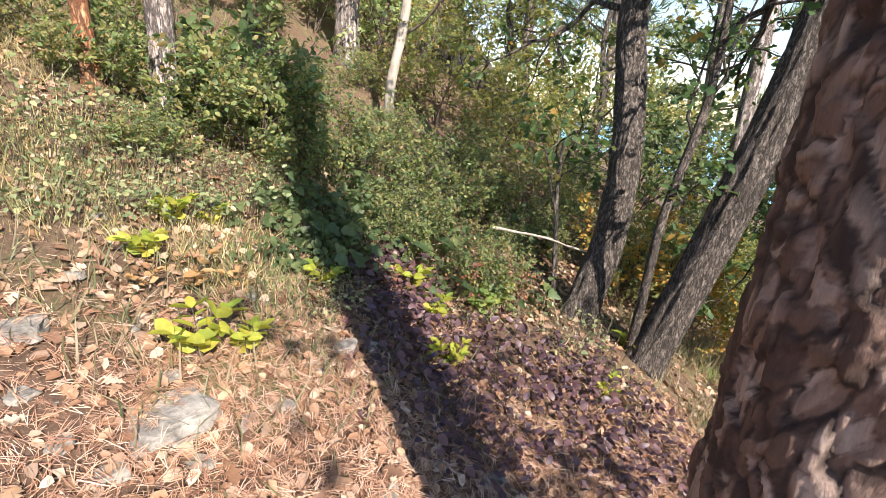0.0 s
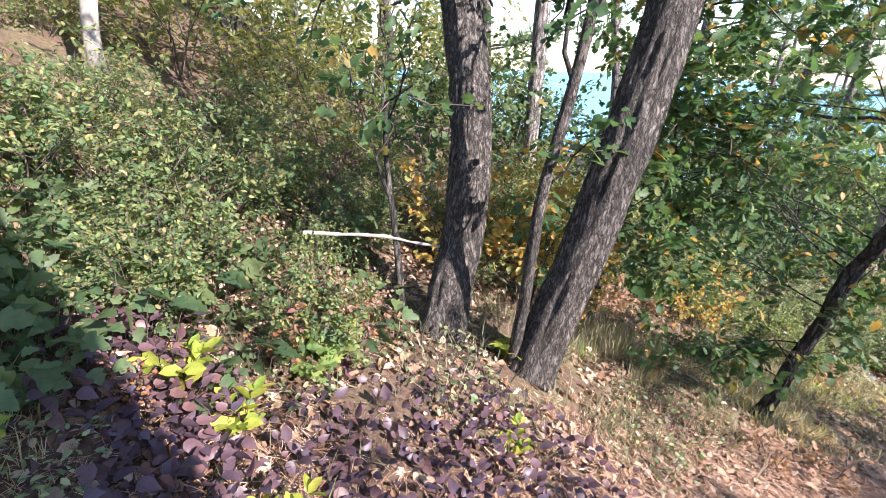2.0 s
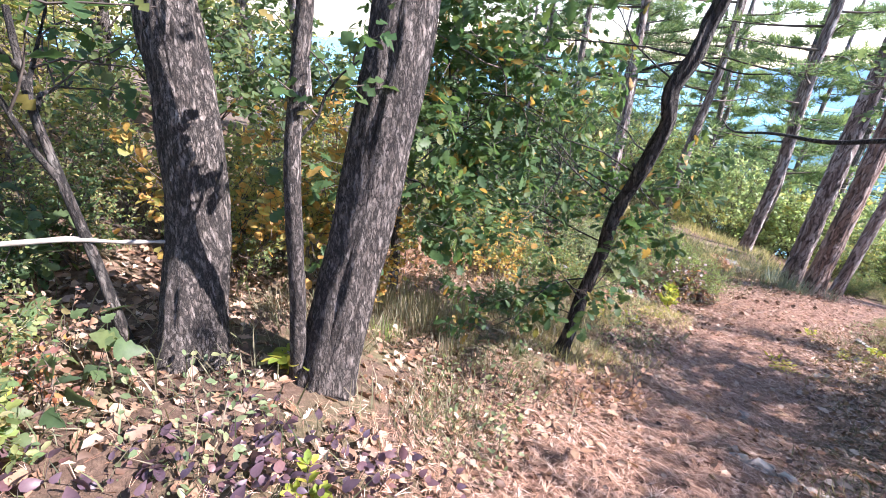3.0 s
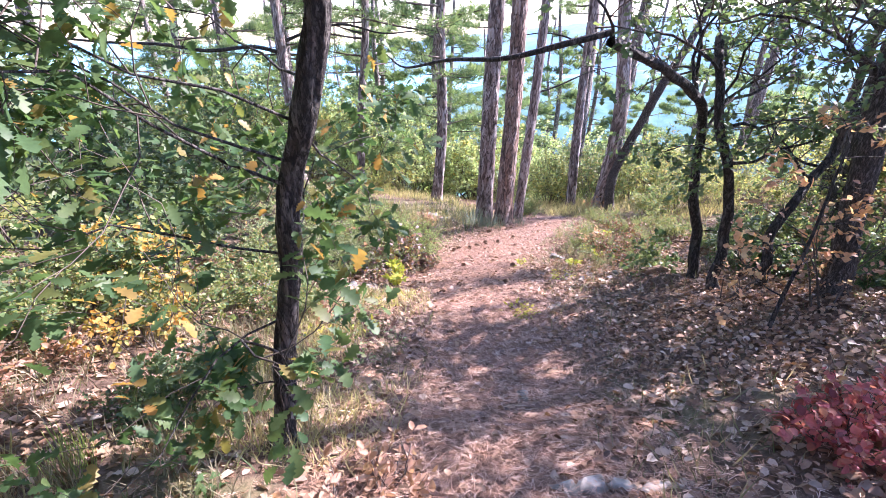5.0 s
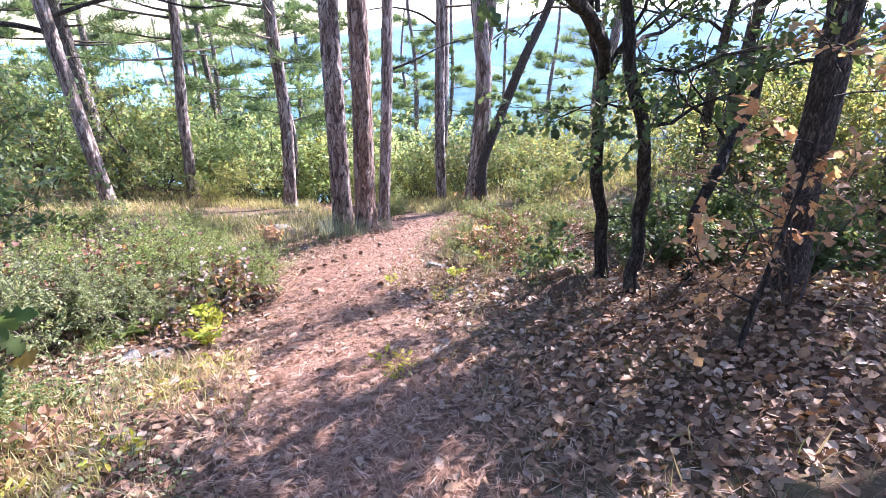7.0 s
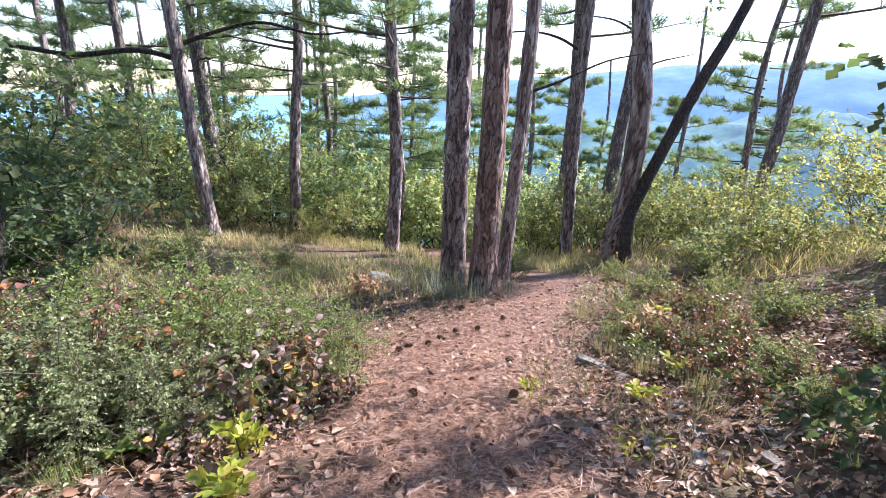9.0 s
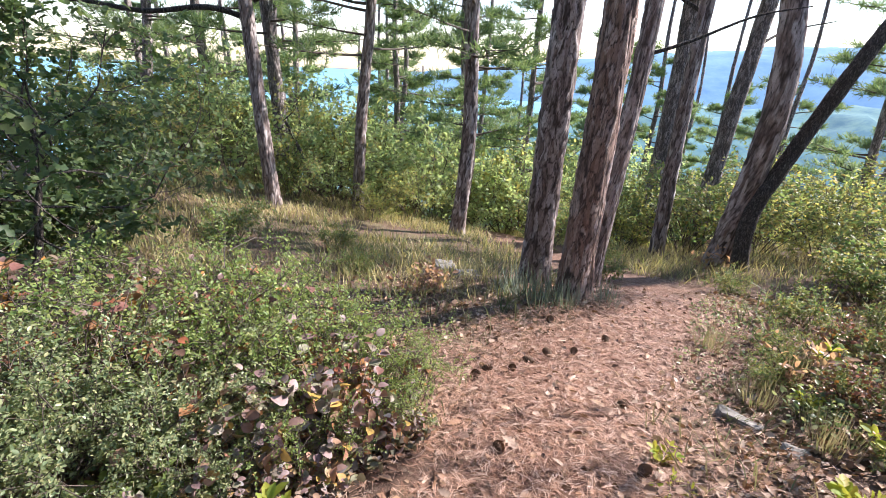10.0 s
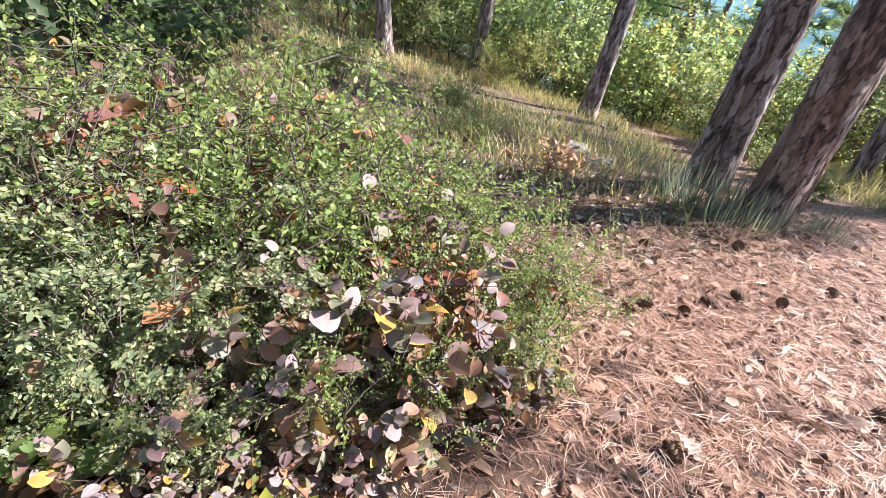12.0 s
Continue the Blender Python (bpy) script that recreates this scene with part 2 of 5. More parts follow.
CONE = plain_material("cone_scale", (0.10, 0.062, 0.04), (0.28, 0.18, 0.115), 60, 0.8, 0.003)


def ground_material():
    m, t, bsdf, out = nodes_of("forest_floor")
    c = coords(t)
    at = t.nodes.new("ShaderNodeAttribute")
    at.attribute_name = "trodden"
    n1, n2, n3 = noise_of(t, c, 26, 8, 0.7), noise_of(t, c, 1.6, 4), noise_of(t, c, 140, 4, 0.7)
    soil = ramp(t, n1, [(0.25, (0.05, 0.03, 0.02)), (0.5, (0.13, 0.08, 0.053)), (0.72, (0.25, 0.165, 0.115))])
    path = ramp(t, n1, [(0.25, (0.08, 0.042, 0.028)), (0.5, (0.19, 0.105, 0.07)), (0.72, (0.32, 0.20, 0.145))])
    mossy = ramp(t, n1, [(0.3, (0.07, 0.075, 0.03)), (0.7, (0.24, 0.20, 0.10))])
    base = mixed(t, ramp(t, n2, [(0.5, (0, 0, 0)), (0.68, (1, 1, 1))]), soil, mossy)
    col = mixed(t, at.outputs["Fac"], base, path)
    col = mixed(t, 0.6, col, ramp(t, n3, [(0.3, (0.6, 0.6, 0.6)), (0.7, (1.3, 1.3, 1.3))]), "MULTIPLY")
    t.links.new(col, bsdf.inputs["Base Color"])
    bsdf.inputs["Roughness"].default_value = 0.95
    bump(t, mixed(t, 0.4, n1, n3), bsdf, 0.8, 0.03)
    return m


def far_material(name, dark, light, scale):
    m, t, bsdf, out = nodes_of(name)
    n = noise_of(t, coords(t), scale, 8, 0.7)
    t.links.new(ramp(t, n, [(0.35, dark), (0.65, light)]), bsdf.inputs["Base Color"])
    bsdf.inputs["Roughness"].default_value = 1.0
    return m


def water_material():
    m, t, bsdf, out = nodes_of("sea_water")
    n = noise_of(t, coords(t), 0.02, 5)
    t.links.new(ramp(t, n, [(0.3, (0.16, 0.42, 0.60)), (0.7, (0.22, 0.50, 0.66))]), bsdf.inputs["Base Color"])
    bsdf.inputs["Roughness"].default_value = 0.45
    bump(t, noise_of(t, coords(t), 0.4, 4), bsdf, 0.4, 0.5)
    return m


# ---- mesh tools ----
def mesh_of(name, verts, faces, smooth=False):
    """A mesh from arrays; every face has the same number of corners."""
    verts, faces = np.asarray(verts, float), np.asarray(faces, int)
    me = bpy.data.meshes.new(name)
    me.vertices.add(len(verts))
    me.vertices.foreach_set("co", verts.ravel())
    me.loops.add(faces.size)
    me.loops.foreach_set("vertex_index", faces.ravel())
    me.polygons.add(len(faces))
    me.polygons.foreach_set("loop_start", np.arange(0, faces.size, faces.shape[1]))
    me.update(calc_edges=True)
    me.validate()
    if smooth:
        me.shade_smooth()
    return me


def part(name, me, material, parent, label="", kind=""):
    if not me.materials:
        me.materials.append(material)
    ob = new(name, me)
    ob.parent = parent
    return tagged(ob, label, kind=kind)


def thing(name, x, y, z, label, category, group="", turn=0.0, kind=""):
    ob = new(name)
    ob.empty_display_size = 0.1
    ob.matrix_basis = pose(x, y, z, 0, 0, turn)
    return tagged(ob, label, category, group, kind)


def unit(v):
    return v / np.maximum(np.linalg.norm(v, axis=-1, keepdims=True), 1e-9)


def strip_leaf(ys, ws, fold=0.25, droop=0.12):
    """A leaf of two rows of quads either side of its midrib: length 1 along y."""
    ys, ws = np.array(ys, float), np.array(ws, float)
    n = len(ys)
    z = -droop * ys ** 2
    mid = np.stack([0 * ys, ys, z], 1)
    left = np.stack([-ws, ys, z + fold * ws], 1)
    right = np.stack([ws, ys, z + fold * ws], 1)
    v = np.concatenate([mid, left, right])
    f = [(i, i + 1, n + i + 1, n + i) for i in range(n - 1)] + [(i + 1, i, 2 * n + i, 2 * n + i + 1) for i in range(n - 1)]
    return v, np.array(f)


def half_leaf(wide, near, far, fold=0.25, droop=0.1):
    """A leaf of two four-cornered halves folded along the midrib."""
    v = [(0, 0, 0), (0, 1, -droop), (-wide, near, fold * wide), (-wide * 0.85, far, fold * wide - droop * far ** 2), (wide, near, fold * wide), (wide * 0.85, far, fold * wide - droop * far ** 2)]
    return np.array(v), np.array([(0, 1, 3, 2), (1, 0, 4, 5)])


OVAL = half_leaf(0.27, 0.3, 0.72)
RHOMB = (np.array([(0, 0, 0), (0.3, 0.45, 0.08), (0, 1, -0.1), (-0.3, 0.5, 0.08)]), np.array([(0, 1, 2, 3)]))
BLADE = (np.array([(-1, 0, 0), (1, 0, 0), (-0.8, 0.55, -0.08), (0.8, 0.55, -0.08), (-0.06, 1, -0.35), (0.06, 1, -0.35)]), np.array([(0, 1, 3, 2), (2, 3, 5, 4)]))
ROUND = strip_leaf([0, 0.08, 0.25, 0.5, 0.75, 0.92, 1.0], [0.02, 0.17, 0.31, 0.38, 0.31, 0.14, 0.02], 0.3, 0.28)
HEART = strip_leaf([0, 0.1, 0.35, 0.65, 0.88, 1.0], [0.05, 0.25, 0.34, 0.26, 0.1, 0.01], 0.25, 0.25)
LOBED = strip_leaf([0, 0.1, 0.28, 0.4, 0.55, 0.68, 0.85, 1.0], [0.04, 0.28, 0.42, 0.25, 0.36, 0.2, 0.16, 0.01], 0.22, 0.25)
LANCE = strip_leaf([0, 0.25, 0.6, 1], [0.01, 0.15, 0.17, 0.01], 0.35, 0.25)
OAKLEAF = strip_leaf([0, 0.12, 0.22, 0.3, 0.42, 0.5, 0.62, 0.72, 0.82, 0.92, 1.0],
                     [0.02, 0.05, 0.17, 0.09, 0.28, 0.14, 0.33, 0.17, 0.25, 0.16, 0.03], 0.2, 0.2)
DRYLEAF = half_leaf(0.33, 0.25, 0.75, 0.4, 0.25)
OAKFAR = half_leaf(0.34, 0.38, 0.85, 0.2, 0.15)
OAKMID = strip_leaf([0, 0.3, 0.5, 0.7, 1.0], [0.02, 0.27, 0.13, 0.34, 0.05], 0.2, 0.15)


def leaf_mesh(name, template, pos, way, normal, size):
    v0, f0 = template
    pos, size = np.asarray(pos), np.asarray(size)
    y = unit(np.asarray(way))
    z = np.asarray(normal)
    z = unit(z - (z * y).sum(1, keepdims=True) * y)
    x = np.cross(y, z)
    s = size[:, None, None]
    v = pos[:, None, :] + s * (v0[None, :, 0:1] * x[:, None] + v0[None, :, 1:2] * y[:, None] + v0[None, :, 2:3] * z[:, None])
    f = (f0[None] + (np.arange(len(pos)) * len(v0))[:, None, None]).reshape(-1, f0.shape[1])
    return mesh_of(name, v.reshape(-1, 3), f)


def tube_mesh(name, tubes, sides=5):
    vs, fs, n = [], [], 0
    ang = np.linspace(0, 2 * math.pi, sides, endpoint=False)
    for pts, rad in tubes:
        pts, rad = np.asarray(pts, float), np.asarray(rad, float)
        d = unit(np.gradient(pts, axis=0))
        ref = np.where(np.abs(d[:, 2:3]) > 0.9, np.array([[1.0, 0, 0]]), np.array([[0, 0, 1.0]]))
        u = unit(np.cross(d, ref))
        w = np.cross(d, u)
        ring = pts[:, None] + rad[:, None, None] * (np.cos(ang)[None, :, None] * u[:, None] + np.sin(ang)[None, :, None] * w[:, None])
        vs.append(ring.reshape(-1, 3))
        k = len(pts)
        i, j = np.meshgrid(np.arange(k - 1), np.arange(sides), indexing="ij")
        j2 = (j + 1) % sides
        fs.append(n + np.stack([i * sides + j, i * sides + j2, (i + 1) * sides + j2, (i + 1) * sides + j], -1).reshape(-1, 4))
        n += k * sides
    return mesh_of(name, np.concatenate(vs), np.concatenate(fs), True)


def smooth_line(nodes, step):
    """A rounded line through the nodes, sampled every step metres."""
    p = np.array(nodes, float)
    q = np.concatenate([[2 * p[0] - p[1]], p, [2 * p[-1] - p[-2]]])
    out = []
    for i in range(1, len(q) - 2):
        n = max(2, int(np.linalg.norm(q[i + 1] - q[i]) / step))
        t = np.linspace(0, 1, n, endpoint=False)[:, None]
        out.append(0.5 * (2 * q[i] + (q[i + 1] - q[i - 1]) * t + (2 * q[i - 1] - 5 * q[i] + 4 * q[i + 1] - q[i + 2]) * t ** 2
                          + (3 * q[i] - q[i - 1] - 3 * q[i + 1] + q[i + 2]) * t ** 3))
    return np.concatenate(out + [p[-1:]])


def trunk_mesh(name, nodes, r0, r1, sides=20, step=0.08, rough=0.02, flare=0.5, ridges=9.0, along=2.2, seed=0.0):
    """A tapered trunk with a root flare and furrowed bark."""
    line = smooth_line(nodes, step)
    k = len(line)
    s = np.concatenate([[0], np.cumsum(np.linalg.norm(np.diff(line, axis=0), axis=1))])
    rad = r0 + (r1 - r0) * s / s[-1]
    rad = rad * (1 + flare * np.exp(-s / (1.3 * r0 + 0.03)))
    d = unit(np.gradient(line, axis=0))
    u = unit(np.cross(d, np.array([[0.0, 1.0, 0.02]])))
    w = np.cross(d, u)
    vs = np.zeros((k, sides, 3))
    for j in range(sides):
        a = 2 * math.pi * j / sides
        ca, sa = math.cos(a), math.sin(a)
        out = ca * u + sa * w
        disp = np.empty(k)
        for i in range(k):
            x, y, z = ca * rad[i] * ridges * 2.2, sa * rad[i] * ridges * 2.2, s[i] * along
            n1 = noise.noise((x + seed, y, z))
            n2 = noise.noise((ca * 1.3 + seed, sa * 1.3, s[i] * 0.9))
            lobe = math.cos(3 * a + seed) * math.exp(-s[i] / (2.2 * r0 + 0.02)) * 0.12
            disp[i] = (1 - 3.0 * abs(n1)) * rough + rad[i] * (0.10 * n2 + lobe)
        vs[:, j] = line + (rad + disp)[:, None] * out
    i, j = np.meshgrid(np.arange(k - 1), np.arange(sides), indexing="ij")
    j2 = (j + 1) % sides
    f = np.stack([i * sides + j, i * sides + j2, (i + 1) * sides + j2, (i + 1) * sides + j], -1).reshape(-1, 4)
    return mesh_of(name, vs.reshape(-1, 3), f, True)


def nearest_two(u, v, pu, pv, squash):
    """For each place the distance to its nearest seed, the gap to the next and the seed's number."""
    d1, gap, who = np.empty(len(u)), np.empty(len(u)), np.empty(len(u), int)
    for c in range(0, len(u), 4000):
        q = ((u[c:c + 4000, None] - pu[None]) ** 2 + ((v[c:c + 4000, None] - pv[None]) * squash) ** 2) ** 0.5
        k = np.argpartition(q, 1, axis=1)[:, :2]
        w = np.take_along_axis(q, k, 1)
        first = w.argmin(1)
        who[c:c + 4000] = np.take_along_axis(k, first[:, None], 1)[:, 0]
        d1[c:c + 4000], gap[c:c + 4000] = w.min(1), w.max(1) - w.min(1)
    return d1, gap, who


def waves(r, u, v, low, high, n=7):
    """Soft irregular waves over a surface, about -1 to 1."""
    out = 0
    for k in range(n):
        a, f = r.uniform(0, 2 * math.pi), r.uniform(low, high)
        out = out + np.sin((u * math.cos(a) + v * math.sin(a) * 0.45) * f + r.uniform(0, 6.28))
    return out / n ** 0.5 / 1.2


def plated_mesh(name, line, rad, sides, seed, wide, tall, deep):
    """A trunk with bark in raised, overlapping plates between dark furrows; the plates' tone is stored with the mesh."""
    r = np.random.default_rng(seed)
    k = len(line)
    s = np.concatenate([[0], np.cumsum(np.linalg.norm(np.diff(line, axis=0), axis=1))])
    girth = 2 * math.pi * rad.mean()
    th = np.linspace(0, 2 * math.pi, sides, endpoint=False)
    V, T = np.meshgrid(s, th, indexing="ij")
    u, v = (T / (2 * math.pi) * girth).ravel(), V.ravel()
    uu = u + wide * 0.5 * waves(r, u, v, 0.8 / wide, 2.5 / wide) + wide * 0.13 * waves(r, u, v, 5 / wide, 12 / wide)
    vv = v + tall * 0.35 * waves(r, u, v, 0.8 / wide, 2.5 / wide) + tall * 0.10 * waves(r, u, v, 5 / wide, 12 / wide)
    tone, lift = 0.0, 0.0
    furrow = np.ones(len(u))
    for scale, share, edge in ((1.0, 0.6, 0.24), (0.45, 0.4, 0.24)):
        w, h = wide * scale, tall * scale
        n = int((girth + 2 * w) * (s[-1] + 2 * h) / (w * h))
        pu, pv = r.uniform(-w, girth + w, n), r.uniform(-h, s[-1] + h, n)
        d1, gap, who = nearest_two(uu, vv, pu, pv, wide / tall)
        tall_of = r.random(n)[who]
        groove = np.clip(gap / (edge * w), 0, 1)
        lift = lift + share * (0.2 + 0.8 * tall_of) * (0.55 + 0.45 * groove ** 0.5)
        tone = tone + share * r.random(n)[who]
        furrow = furrow * (0.3 + 0.7 * groove if scale < 1 else groove)
    long = np.clip(np.abs(waves(r, u * 1.0, v * 0.35, 0.5 / wide, 1.4 / wide)) * 3.5, 0, 1)
    furrow, lift = furrow * (0.35 + 0.65 * long), lift * (0.4 + 0.6 * long)
    d = unit(np.gradient(line, axis=0))
    a = unit(np.cross(d, np.array([[0.0, 1.0, 0.02]])))
    b = np.cross(d, a)
    reach = rad[:, None] * (1 + 0.05 * np.sin(3 * T + seed)) + deep * (lift.reshape(k, sides) - 0.6)
    P = line[:, None] + reach[..., None] * (np.cos(T)[..., None] * a[:, None] + np.sin(T)[..., None] * b[:, None])
    i, j = np.meshgrid(np.arange(k - 1), np.arange(sides), indexing="ij")
    j2 = (j + 1) % sides
    f = np.stack([i * sides + j, i * sides + j2, (i + 1) * sides + j2, (i + 1) * sides + j], -1).reshape(-1, 4)
    me = mesh_of(name, P.reshape(-1, 3), f, True)
    for key, val in (("furrow", furrow), ("tone", tone)):
        me.attributes.new(key, "FLOAT", "POINT").data.foreach_set("value", val.astype(np.float32))
    return me


def grow(r, start, way, length, radius, depth, wander=0.25, lift=0.1, kids=5, tubes=None, tips=None, shrink=0.55):
    """A branch and its side branches. Tips gather the twigs that bear leaves."""
    k = 5
    pts, d = [np.array(start, float)], unit(np.array(way, float))
    for i in range(k):
        d = unit(d + wander * r.normal(size=3) + np.array([0, 0, lift]))
        pts.append(pts[-1] + d * length / k)
    pts = np.array(pts)
    tubes.append((pts, np.linspace(radius, radius * 0.35, k + 1)))
    if depth == 0:
        tips.append(pts)
        return
    for c in range(kids):
        f = 0.25 + 0.75 * (c + r.random()) / kids
        i = min(k - 1, int(f * k))
        p = pts[i] + (pts[i + 1] - pts[i]) * (f * k - i if f < 1 else 1)
        dd = unit(unit(pts[i + 1] - pts[i]) * 0.7 + 0.85 * unit(r.normal(size=3)) + np.array([0, 0, 0.1]))
        grow(r, p, dd, length * shrink * r.uniform(0.7, 1.25), radius * 0.5, depth - 1, wander, lift, kids, tubes, tips, shrink)


def leaves_on(r, tips, per, size, spread=0.05, flat=1.0):
    """Places, ways, normals and sizes of leaves set in pairs along the twigs."""
    pos, way = [], []
    for pts in tips:
        k = np.repeat(np.arange((per + 1) // 2), 2)[:per]
        f = (0.12 + 0.88 * (k + r.random(per) * 0.5) / max(1, k[-1] + 0.5)) * (len(pts) - 1.001)
        f = np.clip(f, 0, len(pts) - 1.001)
        i = f.astype(int)
        p = pts[i] + (pts[i + 1] - pts[i]) * (f - i)[:, None]
        d = unit(pts[i + 1] - pts[i])
        side = unit(np.cross(d, r.normal(size=3) * 0.7 + np.array([0, 0, 1.0])))
        sign = np.where(np.arange(per) % 2 == 0, 1.0, -1.0)[:, None]
        pos.append(p + r.normal(size=(per, 3)) * spread)
        way.append(d * 0.65 + side * sign * 0.75 + r.normal(size=(per, 3)) * 0.3)
    pos, way = np.concatenate(pos), np.concatenate(way)
    way[:, 2] -= 0.1
    nrm = r.normal(size=pos.shape) * 0.5 + np.array([0, 0, flat])
    return pos, way, nrm, size * r.uniform(0.55, 1.3, len(pos))


# ---- the ground ----
SLOPE = (-1.5119, -2.1336, -0.0951, 0.4193, -0.2521, 0.2984, -0.2121, 0.2997, -0.0582)
KNOLLS = ((10.3, 1.0, 0.19, 1.2), (4.6, 1.2, -0.16, 0.9), (1.3, 3.2, 0.15, 0.8), (5.2, -1.2, 0.2, 0.8), (8.3, 0.4, -0.12, 0.7), (7.4, 2.1, -0.1, 0.8), (6.65, -0.35, 0.1, 0.3))
TRACK = np.array([(-3.0, -0.6), (-0.3, 0.2), (0.4, 1.15), (1.6, 1.55), (3.4, 1.55), (5.3, 1.45), (7.0, 1.55), (8.6, 1.4), (9.6, 0.5), (11.3, 0.0), (14.0, 0.8), (20.0, 2.0)])


def heights(x, y):
    x, y = np.asarray(x, float), np.asarray(y, float)
    cx, cy = np.clip(x, -6, 20), np.clip(y, -6, 9)
    u, v = cx / 8 - 0.6, cy / 4 - 0.4
    z = sum(c * b for c, b in zip(SLOPE, (1, u, v, u * u, u * v, v * v, u ** 3, u * u * v, u * v * v)))
    for kx, ky, h, r in KNOLLS:
        z = z + h * np.exp(-((x - kx) ** 2 + (y - ky) ** 2) / r ** 2)
    z = z - 0.42 * np.maximum(0, x - 20) + 0.33 * np.minimum(150, np.maximum(0, -6 - x))
    z = z + np.minimum(40, np.maximum(0, y - 9)) * 0.25 * np.clip((6 - x) / 6, 0, 1) - 0.25 * np.maximum(0, -6 - y)
    return np.maximum(z, -130)


def gh(x, y):
    return float(heights(x, y))


def track_distance(x, y):
    p = np.stack([x, y], -1)
    best = np.full(x.shape, 1e9)
    for a, b in zip(TRACK[:-1], TRACK[1:]):
        ab = b - a
        f = np.clip(((p - a) @ ab) / (ab @ ab), 0, 1)
        best = np.minimum(best, np.linalg.norm(p - a - f[..., None] * ab, axis=-1))
    return best


def graded(lo, hi, step, far):
    mid = list(np.arange(lo, hi, step))
    up, d = [hi], step
    while up[-1] < far:
        d *= 1.25
        up.append(up[-1] + d)
    down, d = [lo - step], step
    while down[-1] > -far:
        d *= 1.25
        down.append(down[-1] - d)
    return np.array(down[::-1] + mid + up)


def build_ground():
    xs, ys = graded(-3.5, 13.0, 0.06, 4000), graded(-3.0, 7.0, 0.06, 4000)
    X, Y = np.meshgrid(xs, ys, indexing="ij")
    Z = heights(X, Y)
    near = (np.abs(X - 5) < 25) & (np.abs(Y - 2) < 20)
    d = track_distance(X, Y)
    rough = np.zeros_like(Z)
    for i, j in zip(*np.nonzero(near)):
        x, y = X[i, j], Y[i, j]
        rough[i, j] = 0.05 * noise.noise((x * 0.9, y * 0.9, 3.1)) + 0.022 * noise.noise((x * 3.1, y * 3.1, 1.7)) + 0.010 * noise.noise((x * 9, y * 9, 0.3))
    Z = Z + rough * np.clip(0.35 + d * 0.8, 0.35, 1.0)
    n, m = X.shape
    i, j = np.meshgrid(np.arange(n - 1), np.arange(m - 1), indexing="ij")
    f = np.stack([i * m + j, (i + 1) * m + j, (i + 1) * m + j + 1, i * m + j + 1], -1).reshape(-1, 4)
    me = mesh_of("ground", np.stack([X, Y, Z], -1).reshape(-1, 3), f, True)
    at = me.attributes.new("trodden", "FLOAT", "POINT")
    at.data.foreach_set("value", np.clip(1.35 - d / 0.62, 0, 1).ravel().astype(np.float32))
    me.materials.append(ground_material())
    tagged(new("ground", me), "sloping forest floor of needles, soil and dry leaves", "ground", kind="structure")


build_ground()

# sea and far hills
me = mesh_of("water", [(-3900, -3900, -118), (3900, -3900, -118), (3900, 3900, -118), (-3900, 3900, -118)], [(0, 1, 2, 3)])
me.materials.append(water_material())
tagged(new("water", me), "bright turquoise sea far below the slope", "sea", kind="structure")


def far_hill(name, radius, depth, az0, az1, crest, material, seed, label):
    """A wooded ridge seen across the valley; az is degrees from +x, towards +y positive."""
    n, m = 90, 26
    az = np.radians(np.linspace(az0, az1, n))
    t = np.linspace(0, 1, m)
    V = np.zeros((n, m, 3))
    for i, a in enumerate(az):
        f = i / (n - 1)
        top = crest(f) + 14 * noise.noise((f * 9, seed, 0)) + 6 * noise.noise((f * 31, seed, 2))
        for j, tt in enumerate(t):
            r = radius + depth * tt
            z = -125 + (top + 125) * math.sin(min(1, tt * 1.25) * math.pi / 2) - 60 * max(0, tt - 0.8)
            z += 9 * noise.noise((a * 40, tt * 8, seed))
            V[i, j] = (r * math.cos(a), r * math.sin(a), z)
    i, j = np.meshgrid(np.arange(n - 1), np.arange(m - 1), indexing="ij")
    f = np.stack([i * m + j, i * m + j + 1, (i + 1) * m + j + 1, (i + 1) * m + j], -1).reshape(-1, 4)
    me = mesh_of(name, V.reshape(-1, 3), f, True)
    me.materials.append(material)
    return tagged(new(name, me), label, "hills", kind="structure")


# Blue air haze is put into the base colour of both ridges.
HAZE_FAR = far_material("haze_tinted_hill", (0.095, 0.235, 0.41), (0.16, 0.32, 0.46), 0.012)
HAZE_NEAR = far_material("haze_tinted_woods", (0.045, 0.15, 0.20), (0.13, 0.26, 0.24), 0.05)
far_hill("backdrop", 1500, 900, -75, 13, lambda f: -110 + 185 * min(1, (1 - f) * 2.2) ** 0.7, HAZE_FAR, 1.3, "wooded hills across the valley, coloured blue for haze")
far_hill("backdrop", 420, 420, -80, 22, lambda f: -118 + 92 * min(1, (1 - f) * 1.5) ** 0.8, HAZE_NEAR, 4.1, "wooded valley side below the hills, haze in its blue-green colour")

# ---- plants that repeat: built once, then copied ----
STOCK = {}


def set_down(key, build, x, y, size=1.0, turn=None, label="", lean=(0, 0)):
    """A plant of that stock at x, y on the ground."""
    turn = rng.uniform(0, 360) if turn is None else turn
    m = pose(x, y, gh(x, y) - 0.03, lean[0], lean[1], turn) @ Matrix.Scale(size, 4)
    if key not in STOCK:
        STOCK[key] = build()
        STOCK[key].matrix_basis = m
        ob = STOCK[key]
    else:
        src = STOCK[key]
        keep, src.scale = src.scale.copy(), (1, 1, 1)
        ob = copy_thing(src, m)
        src.scale = keep
    if label:
        tagged(ob, label)
    return ob


